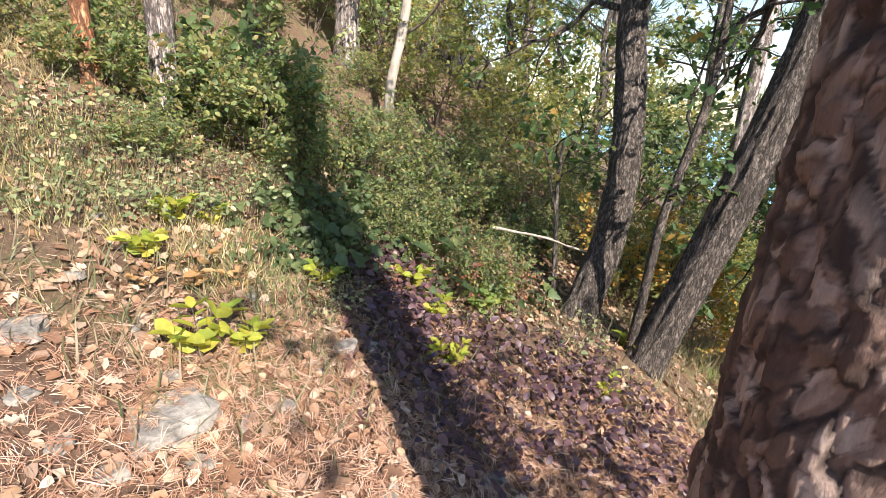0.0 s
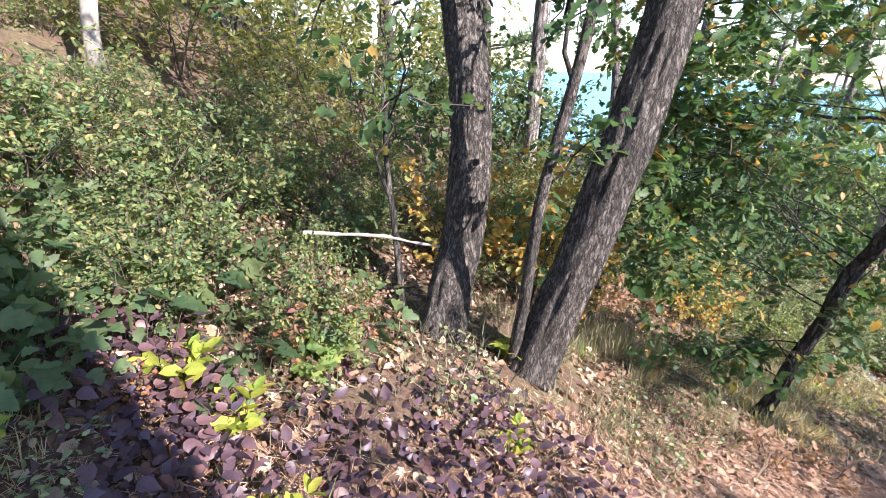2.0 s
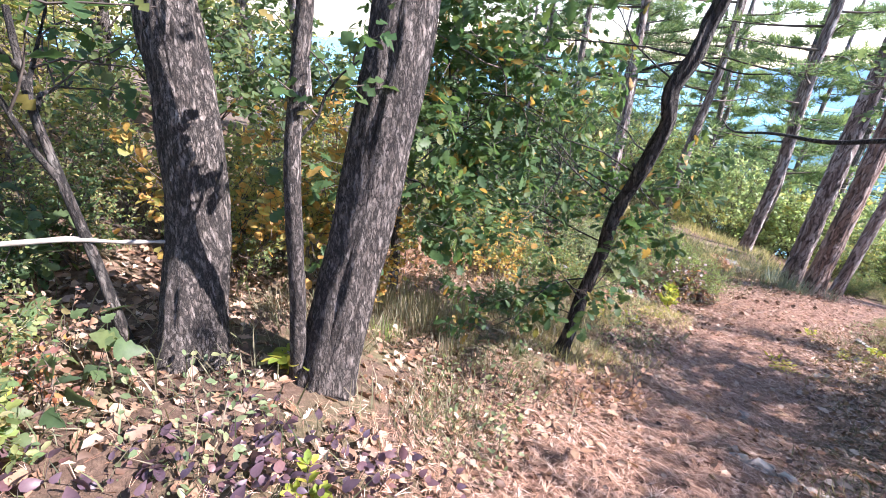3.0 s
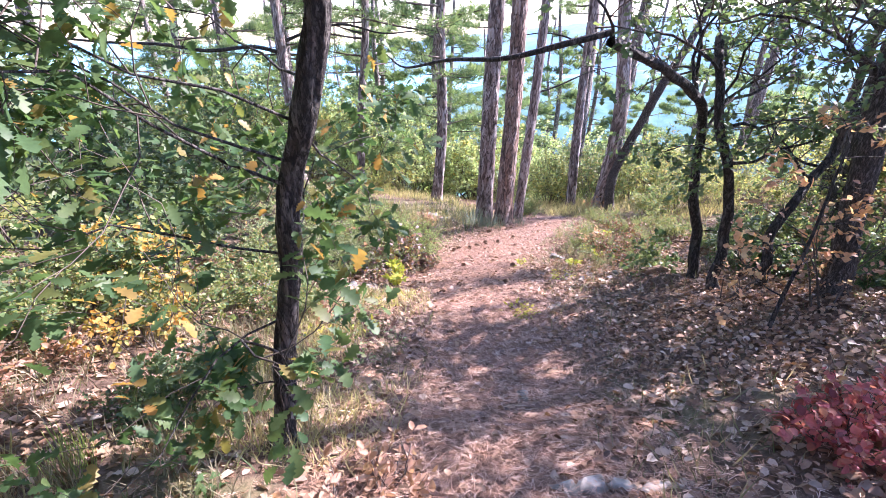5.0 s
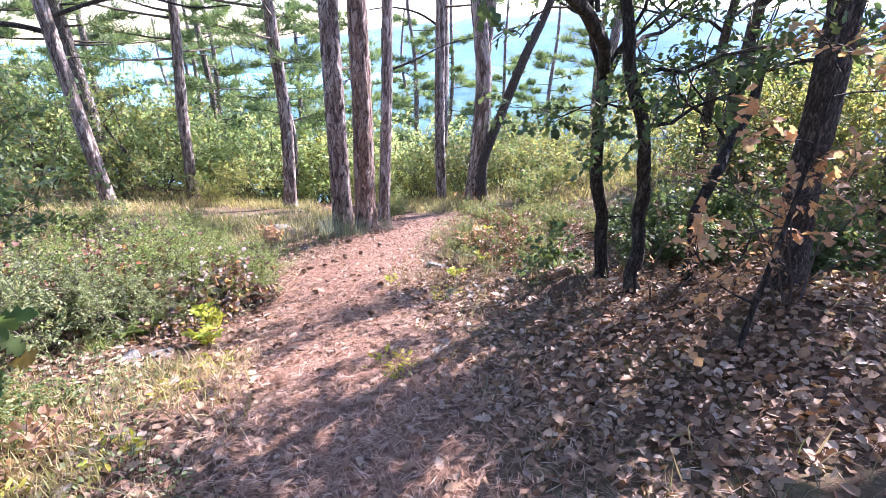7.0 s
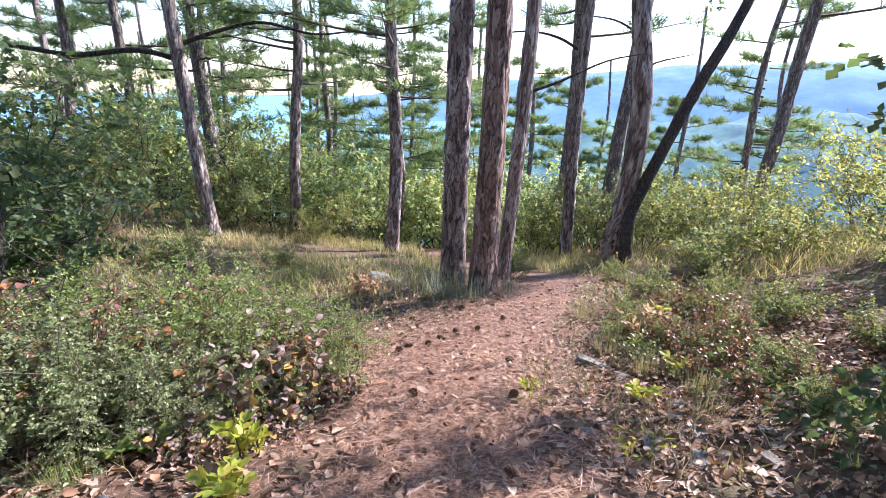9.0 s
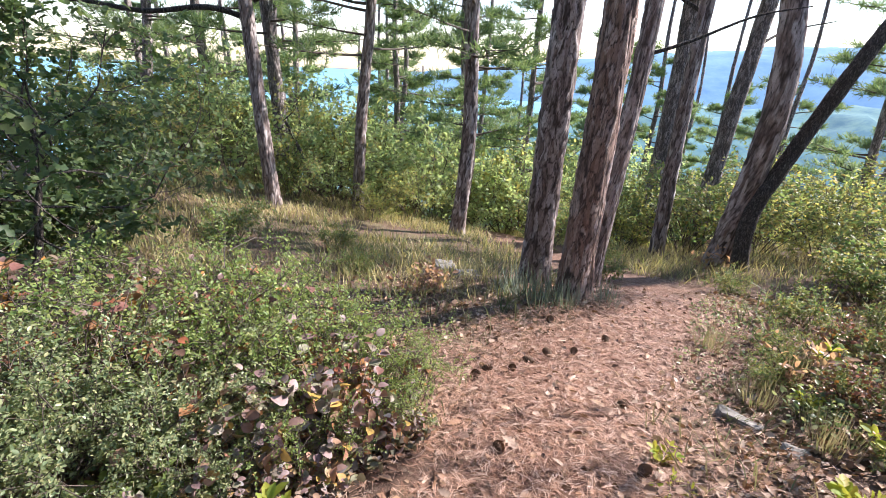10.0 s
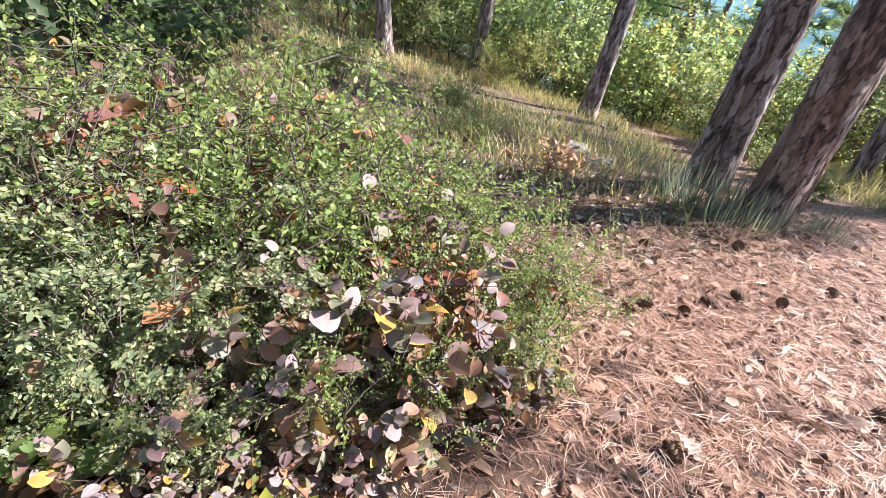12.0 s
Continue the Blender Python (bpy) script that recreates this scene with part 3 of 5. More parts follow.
def shrub(seed, height, width, stems, template, material, size, per, label, category="shrub", depth=2, kids=5, flat=0.8, wood=None, loose=0.012):
    def build():
        r = np.random.default_rng(seed)
        root = thing("shrub", 0, 0, 0, label, category, "undergrowth")
        tubes, tips = [], []
        for s in range(stems):
            a = 2 * math.pi * (s + r.random()) / stems
            out = width / height * r.uniform(0.3, 1.0)
            way = np.array([math.cos(a) * out, math.sin(a) * out, 1.0])
            start = np.array([math.cos(a), math.sin(a), 0]) * width * 0.12 * r.random()
            grow(r, start, way, height * r.uniform(0.65, 1.05), 0.004 + 0.006 * height, depth, 0.22, 0.02, kids, tubes, tips)
        part("branchwork", tube_mesh("branchwork", [(p[::5], q[::5]) if q[0] < 0.0045 else (p[::2], q[::2]) for p, q in tubes], 3), wood or TWIG, root, kind="stuff")
        pos, way, nrm, sz = leaves_on(r, tips, per, size, loose, flat)
        ok = pos[:, 2] > 0.02
        part("foliage", leaf_mesh("foliage", template, pos[ok], way[ok], nrm[ok], sz[ok]), material, root, kind="stuff")
        return root
    return build


def sprout(seed, stems, height, pairs, size, template, material, label, category="sapling", wide=0.8):
    """A small plant with paired leaflets on arching stalks."""
    def build():
        r = np.random.default_rng(seed)
        root = thing("sprout", 0, 0, 0, label, category, "sprouts")
        tubes, pos, way, nrm = [], [], [], []
        for s in range(stems):
            a = 2 * math.pi * (s + r.random()) / stems
            h = height * r.uniform(0.6, 1.1)
            out = np.array([math.cos(a), math.sin(a), 0])
            t = np.linspace(0, 1, 7)[:, None]
            pts = out * (0.45 * wide * h * t ** 1.6) + np.array([0, 0, 1]) * h * (t - 0.28 * t ** 3)
            tubes.append((pts, np.linspace(0.004, 0.0015, 7)))
            side = np.cross(out, [0, 0, 1])
            for f in np.linspace(0.35, 1, pairs):
                i = min(5, int(f * 6))
                p = pts[i] + (pts[i + 1] - pts[i]) * (f * 6 - i)
                d = unit(pts[i + 1] - pts[i])
                for sg in (-1, 1):
                    pos.append(p)
                    way.append(d * 0.55 + sg * side * wide + r.normal(size=3) * 0.15)
                    nrm.append(np.array([0, 0, 1]) + out * 0.4 + r.normal(size=3) * 0.4)
            pos.append(pts[-1]); way.append(pts[-1] - pts[-2]); nrm.append(np.array([0, 0, 1.0]) + out * 0.3)
        part("branchwork", tube_mesh("stems", tubes, 4), TWIG, root, kind="stuff")
        part("foliage", leaf_mesh("foliage", template, np.array(pos), np.array(way), np.array(nrm), size * r.uniform(0.7, 1.2, len(pos))), material, root, kind="stuff")
        return root
    return build


def carpet(seed, radius, count, size, template, material, height, label, category="ground cover"):
    """A low patch of broad leaves on short stalks."""
    def build():
        r = np.random.default_rng(seed)
        root = thing("ground_cover", 0, 0, 0, label, category, "ground cover")
        rr, a = radius * np.sqrt(r.random(count)), r.uniform(0, 2 * math.pi, count)
        z = height * r.uniform(0.15, 1, count) * (1 - 0.5 * (rr / radius) ** 2)
        pos = np.stack([rr * np.cos(a), rr * np.sin(a), z], 1)
        foot = pos * np.array([0.85, 0.85, 0]) + np.array([0, 0, -0.05])
        part("branchwork", tube_mesh("stems", [(np.array([f, (f + p) / 2 + [0, 0, 0.01], p]), [0.002, 0.0016, 0.001]) for f, p in zip(foot[::2], pos[::2])], 3), TWIG, root, kind="stuff")
        way = np.stack([np.cos(a), np.sin(a), 0 * a], 1) + r.normal(size=(count, 3)) * 0.6
        nrm = np.array([0, 0, 1.0]) + r.normal(size=(count, 3)) * 0.6
        part("foliage", leaf_mesh("foliage", template, pos, way, nrm, size * r.uniform(0.45, 1.3, count)), material, root, kind="stuff")
        return root
    return build


def tussock(seed, count, height, material, label):
    """A clump of narrow grass blades arching from one base."""
    def build():
        r = np.random.default_rng(seed)
        root = thing("grass_tussock", 0, 0, 0, label, "grass", "grass tussocks")
        a = r.uniform(0, 2 * math.pi, count)
        out = np.stack([np.cos(a), np.sin(a), 0 * a], 1)
        pos = out * (0.10 * np.sqrt(r.random(count)))[:, None] + np.array([0, 0, -0.02])
        way = out * r.uniform(0.2, 1.9, count)[:, None] + np.array([0, 0, 1.0])
        blade = strip_leaf([0, 0.3, 0.6, 0.85, 1.0], [0.010, 0.013, 0.011, 0.007, 0.001], 0.3, 0.5)
        part("foliage", leaf_mesh("foliage", blade, pos, way, out + np.array([0, 0, 0.4]), height * r.uniform(0.45, 1.1, count)), material, root, kind="stuff")
        return root
    return build


KINDS = {
    "tussock": tussock(61, 170, 0.26, DRY_GRASS, "tussock of dull dry grass under the young oak"),
    "tussock_green": tussock(62, 120, 0.26, FRESH_LEAF, "small tussock of green grass blades"),
    "thicket_a": shrub(11, 1.5, 1.3, 9, OVAL, THICKET, 0.07, 10, "dense olive-green thicket shrub with fine stems"),
    "thicket_b": shrub(12, 1.2, 1.3, 10, OVAL, THICKET, 0.055, 12, "low tangled green shrub with thin twigs"),
    "dark_a": shrub(13, 1.7, 1.5, 8, OAKFAR, GREEN_OAK, 0.095, 9, "dark green leafy oak scrub"),
    "dark_b": shrub(14, 1.1, 1.2, 8, OAKFAR, GREEN_OAK, 0.075, 12, "low dark green oak scrub"),
    "light_a": shrub(15, 1.5, 1.4, 8, OVAL, LIGHT_GREEN, 0.072, 11, "light yellow-green shrub in sunlight"),
    "light_b": shrub(16, 0.9, 1.1, 9, OVAL, THICKET, 0.06, 11, "low yellow-green shrub in dry grass"),
    # far_a and far_b look hazy only through their paled leaf colour.
    "far_a": shrub(35, 1.5, 1.4, 7, RHOMB, HAZY_LEAF, 0.085, 11, "scrub on the lower slope, its green paled for distance haze"),
    "far_b": shrub(36, 1.9, 1.2, 6, RHOMB, HAZY_LEAF, 0.085, 11, "tall scrub with thin stems, its green paled as by haze"),
    "privet": shrub(17, 0.66, 0.42, 8, OVAL, SMALL_LEAF, 0.020, 28, "small-leaved pale green privet-like bush", depth=2, kids=5, flat=0.6, loose=0.006),
    "privet_b": shrub(18, 0.85, 0.35, 6, OVAL, FRESH_LEAF, 0.023, 16, "upright sparse green bush with fine twigs", depth=2, kids=5, flat=0.6, loose=0.006),
    "smoke": shrub(19, 0.42, 0.42, 8, ROUND, SMOKE_LEAF, 0.068, 8, "smoke bush with round purplish-brown leaves", depth=1, kids=4, flat=0.5, loose=0.01),
    "russet": shrub(37, 0.75, 0.5, 5, ROUND, RUSSET_LEAF, 0.06, 9, "smoke bush shoots turned russet and orange", depth=1, kids=5, flat=0.5),
    "orange": shrub(20, 0.95, 0.7, 4, OVAL, ORANGE_LEAF, 0.05, 9, "thin shrub with faded orange autumn leaves", depth=2, kids=3),
    "gold": shrub(21, 1.3, 1.0, 5, OAKFAR, GOLD_LEAF, 0.08, 7, "oak shrub turning golden yellow", depth=2, kids=4),
    "red": shrub(22, 0.36, 0.5, 10, ROUND, RED_LEAF, 0.046, 11, "low shrub with crimson autumn leaves", depth=1, kids=5),
    "red_low": shrub(23, 0.25, 0.35, 6, OVAL, ORANGE_LEAF, 0.05, 6, "low orange-red leafy plant", depth=1, kids=4),
    "yellow": sprout(24, 4, 0.30, 4, 0.088, OVAL, YELLOW_LEAF, "yellow-green sapling sprout with paired leaflets"),
    "yellow_b": sprout(25, 4, 0.30, 4, 0.08, OVAL, YELLOW_LEAF, "bright yellow-green ash sprout"),
    "withered": sprout(45, 2, 0.28, 3, 0.08, OVAL, WITHERED_LEAF, "withered tan sapling sprout"),
    "silver": tussock(46, 90, 0.24, SILVER_LEAF, "spiky grey-green tuft at the foot of the pines"),
    "bramble": shrub(47, 0.5, 0.6, 6, OAKLEAF, GREEN_OAK, 0.10, 6, "low bluish-green shrub with large lobed leaves", depth=1, kids=4, flat=1.0),
    "ash": sprout(44, 4, 0.40, 4, 0.07, OVAL, YELLOW_LEAF, "upright yellow-green ash sprout with narrow leaflets", wide=0.4),
    "broad": sprout(26, 7, 0.30, 3, 0.085, OAKLEAF, FRESH_LEAF, "young light-green oak seedling with lobed leaves"),
    "purple": carpet(27, 0.40, 125, 0.058, HEART, PURPLE_LEAF, 0.13, "patch of dark purple round-leaved ground cover"),
    "ivy": carpet(28, 0.35, 100, 0.072, LOBED, GREEN_OAK, 0.2, "patch of low dark green bramble leaves"),
    "weeds": carpet(29, 0.4, 260, 0.035, OVAL, SMALL_LEAF, 0.16, "patch of small pale green weeds"),
    "tuft": carpet(30, 0.14, 70, 0.05, LANCE, YELLOW_LEAF, 0.14, "yellow-green tuft of low leaves"),
}


def plant(kind, *spots):
    for x, y, *size in spots:
        set_down(kind, KINDS[kind], x, y, size[0] if size else 1.0)


# the hillside bank where the walk begins
plant("purple", (0.02, 1.82, 0.7), (-0.15, 2.1, 0.75), (-0.28, 2.35, 0.8), (-0.38, 2.6, 0.85), (-0.45, 2.9, 0.8), (-0.55, 3.2, 0.8), (0.2, 2.05, 0.7), (0.45, 2.0, 0.8), (0.35, 2.4, 0.8), (0.7, 2.15, 0.9), (0.85, 2.45, 0.9), (1.05, 2.2, 0.8),
      (1.0, 2.75, 0.7), (0.62, 2.72, 0.7), (1.2, 2.5, 0.7), (0.3, 1.75, 0.6), (0.6, 1.85, 0.6), (0.9, 1.95, 0.6))
plant("purple", (-0.45, 3.1, 0.9), (-0.5, 2.85, 0.9), (-0.38, 2.35, 0.9), (-0.33, 2.15, 0.8), (-0.2, 1.9, 0.8), (-0.02, 1.75, 0.8), (0.12, 1.62, 0.7), (-0.3, 2.55, 0.9), (0.22, 1.5, 0.6), (-0.62, 3.3, 0.9))
plant("ivy", (-1.28, 2.95, 0.9), (-1.0, 2.63, 0.8), (-0.8, 3.1, 1.0), (-0.7, 3.5, 1.2), (-0.95, 3.35, 1.1), (-0.75, 2.8, 0.8), (-1.15, 3.4, 1.0), (-0.55, 3.75, 1.2))
plant("bramble", (-1.1, 3.2, 0.6), (-0.75, 3.6, 0.7), (-0.85, 2.85, 0.45), (-1.9, 4.2, 1.3), (-1.75, 4.5, 1.6), (-1.5, 4.3, 1.2), (-2.1, 4.6, 1.6), (-0.6, 4.0, 0.9), (0.0, 4.1, 0.8), (0.7, 4.2, 0.8), (-0.2, 4.6, 1.0), (0.45, 4.8, 1.0), (1.05, 4.5, 0.9), (-1.0, 4.3, 1.0), (0.15, 3.7, 0.6))
plant("withered", (-1.15, 1.95, 0.9), (-0.98, 2.1, 0.7), (-1.3, 1.85, 0.6))
plant("weeds", (-1.9, 2.33, 1.1), (-1.83, 3.16, 1.1), (-2.1, 2.75, 1.1), (-1.62, 2.6, 0.9), (-2.3, 3.2, 1.2), (-1.55, 3.4, 1.1), (-0.62, 2.45, 0.7), (-0.8, 2.5, 0.7))
plant("yellow", (-0.93, 1.56, 1.05), (-0.8, 1.68, 0.8), (-1.48, 2.42, 0.9), (-1.41, 2.03, 0.8), (0.1, 2.14, 0.85), (-0.16, 2.82, 0.95), (-0.65, 2.45, 0.8), (0.44, 3.12, 0.9), (0.02, 2.6, 0.8))
plant("yellow_b", (1.46, 3.0, 0.9), (1.12, 2.42, 0.6), (-1.35, 2.6, 0.7))
plant("ivy", (-0.85, 2.85, 1.1), (-1.0, 3.1, 1.3), (-0.55, 3.15, 1.3), (-0.35, 3.5, 1.4), (-1.0, 2.55, 0.8), (0.1, 3.3, 1.2), (0.5, 3.4, 1.2), (-0.1, 3.0, 1.0))
plant("weeds", (-1.7, 2.6), (-2.0, 2.2), (-1.5, 2.9, 1.2), (-2.4, 2.6, 1.2), (-0.75, 2.25, 0.8), (0.2, 3.0, 0.8), (0.9, 3.0), (1.9, 2.4, 0.8), (2.3, 2.6), (-2.6, 3.0, 1.3))
plant("thicket_b", (-0.2, 3.8, 0.55), (0.5, 3.85, 0.33), (-0.9, 4.0, 0.58), (0.1, 4.5, 0.66), (2.6, 4.9, 0.47), (1.9, 4.3, 0.39), (-1.6, 4.6, 0.55), (3.6, 5.2, 0.55), (1.0, 4.7, 0.39), (-0.6, 4.6, 0.62), (-0.3, 3.4, 0.39))
plant("thicket_a", (-0.6, 5.3, 0.4), (0.2, 5.4, 0.44), (0.8, 5.0, 0.44), (1.5, 5.2, 0.48), (-1.5, 5.5, 0.4), (2.3, 5.3, 0.48), (0.4, 6.3, 0.48), (-1.2, 6.9, 0.4), (3.2, 5.8, 0.52), (1.8, 6.6, 0.56), (-2.4, 6.6, 0.4), (4.2, 6.3, 0.6))
plant("dark_a", (5.4, 6.2, 0.9), (3.0, 7.5, 1.0), (5.0, 7.8, 1.1), (6.8, 7.0, 0.9))
plant("light_a", (2.5, 5.0, 0.7), (3.5, 5.3, 0.7), (4.4, 5.3, 0.65))
plant("light_b", (-1.6, 3.75, 0.8), (-1.2, 3.7, 0.55), (-1.65, 4.0, 1.0))
plant("dark_b", (4.1, 4.9, 0.6))
plant("light_b", (3.3, 4.8, 0.6), (4.6, 4.6, 0.6), (5.2, 4.9, 0.7))
plant("light_a", (1.2, 6.0, 0.8), (0.9, 7.8, 0.9), (-0.2, 7.4, 0.9), (1.6, 8.3, 1.1), (-2.6, 8.6, 1.0), (3.9, 9.0, 1.2), (-0.8, 9.6, 1.2), (-4.2, 6.2, 0.8), (-3.4, 7.4, 0.9), (6.2, 9.2, 1.2), (0.6, 10.8, 1.6), (2.9, 11.2, 1.7), (-2.0, 11.5, 1.6), (-4.6, 9.6, 1.2), (5.2, 12.5, 1.8))
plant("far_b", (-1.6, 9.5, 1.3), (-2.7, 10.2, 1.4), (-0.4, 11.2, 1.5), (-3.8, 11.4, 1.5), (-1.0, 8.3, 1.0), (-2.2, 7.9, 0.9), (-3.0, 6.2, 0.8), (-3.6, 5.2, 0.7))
plant("light_b", (-2.5, 3.6, 0.6), (-1.9, 3.0, 0.4), (-3.0, 2.7, 0.5), (0.35, 3.2, 0.45), (-0.3, 3.25, 0.4), (-2.9, 4.2, 0.7), (-3.4, 3.4, 0.6))
plant("gold", (2.5, 4.25, 0.85), (2.75, 3.95, 0.5), (4.6, 3.9, 0.5), (1.9, 4.6, 0.7), (2.9, 4.8, 0.8), (5.2, 4.3, 0.6))
plant("orange", (0.35, 3.1, 0.45), (0.62, 3.2, 0.4), (-0.8, 8.6, 1.5), (5.1, -0.95, 1.0), (5.75, -0.6, 0.7))
plant("russet", (0.35, 3.15, 0.45), (0.6, 3.2, 0.4), (0.2, 3.0, 0.35), (-0.3, 2.75, 0.3))
plant("purple", (0.15, 2.45, 0.9), (0.55, 2.35, 0.8), (-0.1, 2.45, 0.8), (1.0, 2.0, 0.8), (0.3, 2.7, 0.9), (1.3, 2.2, 0.8), (0.75, 2.6, 0.9), (0.5, 1.6, 0.7), (0.8, 1.75, 0.7), (1.15, 1.85, 0.7), (0.05, 2.25, 0.8), (-0.26, 2.22, 0.9), (-0.11, 1.91, 0.8), (0.02, 1.67, 0.6), (-0.45, 2.59, 1.0), (-0.62, 2.95, 1.0), (-0.3, 2.8, 0.9))
plant("red", (3.66, -0.02, 0.85), (3.5, -0.28, 0.9), (3.85, -0.3, 0.8))
plant("red_low", (3.35, 2.05, 0.9), (3.05, 2.25, 0.9), (5.4, 3.0), (7.6, 4.3, 1.2), (10.6, 2.6, 1.4), (10.9, 2.4, 1.2), (8.85, -0.3, 1.2), (12.6, -1.4, 1.4), (8.2, 3.7, 1.3), (7.3, 4.9, 1.2), (8.9, 4.2, 1.2))

plant("tussock", (2.73, 3.65, 1.1), (3.04, 3.6, 1.0), (2.9, 3.3, 0.9), (2.6, 3.37, 1.0), (3.15, 3.35, 0.8), (2.78, 3.05, 0.8), (2.45, 3.6, 1.1), (2.85, 3.45, 1.0), (2.6, 3.85, 1.0), (3.5, 3.2, 0.7), (4.2, 2.9, 0.7), (4.5, 2.85, 0.7), (3.9, 3.0, 0.6), (2.5, 2.95, 0.7), (2.7, 2.8, 0.6))
plant("tussock_green", (3.35, 3.45, 0.8), (4.3, 3.1, 0.6), (6.85, 3.3, 0.6), (2.3, 3.3, 0.6))

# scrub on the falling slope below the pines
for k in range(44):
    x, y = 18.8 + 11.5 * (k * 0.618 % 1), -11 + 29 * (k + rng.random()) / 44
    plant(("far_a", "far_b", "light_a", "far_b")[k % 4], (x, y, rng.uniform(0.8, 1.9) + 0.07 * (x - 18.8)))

plant("light_a", (7.2, -3.6, 0.8), (6.0, -3.1, 0.55), (8.2, -4.3, 0.9), (5.0, -2.9, 0.55), (9.0, -5.2, 1.1))
plant("thicket_a", (6.6, -2.7, 0.5), (7.8, -3.3, 0.7), (8.8, -4.2, 0.9), (4.4, -2.6, 0.4), (10.2, -4.4, 0.9))
plant("dark_b", (5.7, -1.75, 0.4), (6.9, -2.3, 0.5))
plant("red_low", (3.42, 4.6, 1.2), (3.64, 4.3, 1.2), (3.3, 4.2, 1.1), (3.9, 4.5, 1.2), (4.3, 4.4, 1.0))
plant("dark_b", (4.0, 3.27, 0.3), (3.85, 3.35, 0.25))
plant("light_b", (5.73, 3.32, 0.3), (5.5, 3.2, 0.25), (5.9, 3.1, 0.22))

# bush beside the path at the end of the walk
plant("privet", (7.1, 3.45, 0.95), (7.3, 3.02, 0.75), (6.95, 3.7, 1.1), (7.45, 3.35, 0.9), (7.2, 4.1, 1.1), (7.6, 3.9, 0.9), (7.3, 3.5, 0.8), (6.7, 4.2, 1.0), (7.55, 2.95, 0.7), (7.2, 2.85, 0.45), (7.9, 2.28, 0.4))
plant("privet_b", (7.8, 3.1, 0.75), (8.0, 2.85, 0.8), (7.95, 3.35, 0.9), (8.3, 3.05, 0.95), (7.75, 3.6, 0.95), (8.5, 3.5, 1.0), (8.25, 2.65, 0.7), (8.4, 4.0, 1.0), (8.05, 2.45, 0.55), (8.1, 3.1, 0.95), (8.05, 4.3, 1.0), (8.7, 3.1, 0.8), (7.95, 2.3, 0.42), (8.3, 2.35, 0.6), (8.5, 2.55, 0.7), (8.15, 2.22, 0.5), (7.62, 2.5, 0.42), (7.78, 2.6, 0.55), (7.5, 2.66, 0.5), (8.4, 2.2, 0.4))
plant("smoke", (7.55, 2.5, 0.7), (7.74, 2.38, 0.75), (7.85, 2.5, 1.0), (7.66, 2.66, 1.0), (7.45, 2.62, 0.6), (7.32, 2.74, 0.5), (7.9, 2.22, 0.55), (7.5, 2.8, 0.8), (7.28, 2.62, 0.42), (7.16, 2.78, 0.42), (7.4, 2.5, 0.4), (7.1, 2.95, 0.5), (7.75, 2.72, 1.1), (7.35, 3.0, 0.8), (7.95, 2.6, 1.0))
plant("russet", (7.62, 3.3, 0.9), (7.45, 3.8, 0.8), (7.9, 2.6, 0.7), (8.0, 3.8, 1.0), (7.75, 2.55, 0.65), (7.9, 4.6, 1.0), (8.6, 2.9, 0.7), (8.25, 2.42, 0.6), (8.1, 3.2, 0.95), (8.3, 3.5, 1.0))
plant("ash", (7.05, 2.57, 1.2), (7.13, 2.52, 0.85))
plant("silver", (9.98, 1.3, 1.4), (10.15, 1.45, 1.5), (10.4, 1.6, 1.2), (9.95, 1.1, 1.1), (10.05, 0.72, 1.0))
plant("yellow_b", (6.74, 2.5, 0.9), (7.57, 0.29, 0.8))
plant("yellow", (6.8, 2.55, 0.8), (7.87, 0.93, 0.5))
plant("broad", (0.42, 3.0, 1.1), (0.34, 2.92, 0.9), (7.15, 3.08, 0.9), (7.08, 3.2, 0.8))
plant("russet", (7.4, -0.25, 0.35), (7.9, -0.2, 0.4), (8.5, -0.3, 0.45), (8.2, -0.7, 0.5), (9.2, -0.7, 0.5))
plant("tussock", (7.6, -0.1, 0.7), (8.1, 0.0, 0.8), (8.6, 0.1, 0.8), (8.9, -0.3, 0.9), (7.3, 0.05, 0.6), (8.4, -0.6, 0.9), (9.3, 0.1, 0.8))
plant("light_b", (7.6, -0.45, 0.2), (8.1, -0.45, 0.22), (8.6, -0.4, 0.24), (7.9, -0.1, 0.14), (8.4, -0.1, 0.16), (9.0, -0.2, 0.2), (9.3, -0.8, 0.26), (8.6, -0.95, 0.28))
plant("yellow", (8.0, -0.15, 0.7), (8.5, -0.1, 0.6), (9.0, -0.5, 0.8))
plant("ivy", (7.04, -0.46, 0.9), (7.4, -0.6, 0.8), (7.8, -0.63, 0.9), (7.5, -0.25, 0.7), (8.27, -0.25, 0.7), (6.75, -0.35, 0.7))
plant("light_b", (7.2, -0.55, 0.22), (7.75, -0.75, 0.26), (8.2, -0.75, 0.26), (9.1, -1.0, 0.3), (8.7, -1.5, 0.38))
plant("russet", (7.9, -0.5, 0.4), (8.3, -0.5, 0.45), (7.5, -0.7, 0.4), (8.9, -0.9, 0.5))
plant("tuft", (5.85, 1.2), (5.75, 1.12, 0.8), (6.97, 0.55), (7.62, 0.97, 0.7), (6.3, 2.35, 0.9), (5.9, 2.5, 0.9), (5.3, 2.6, 1.0), (5.0, 2.9, 1.0))
plant("weeds", (5.6, 2.9), (6.1, 2.75, 0.8), (5.0, 2.5, 0.8), (4.5, 2.75), (8.2, -0.2), (8.9, 0.2, 0.8), (8.7, -0.7, 1.2), (9.4, -0.2), (6.2, 3.3), (9.9, -0.4))
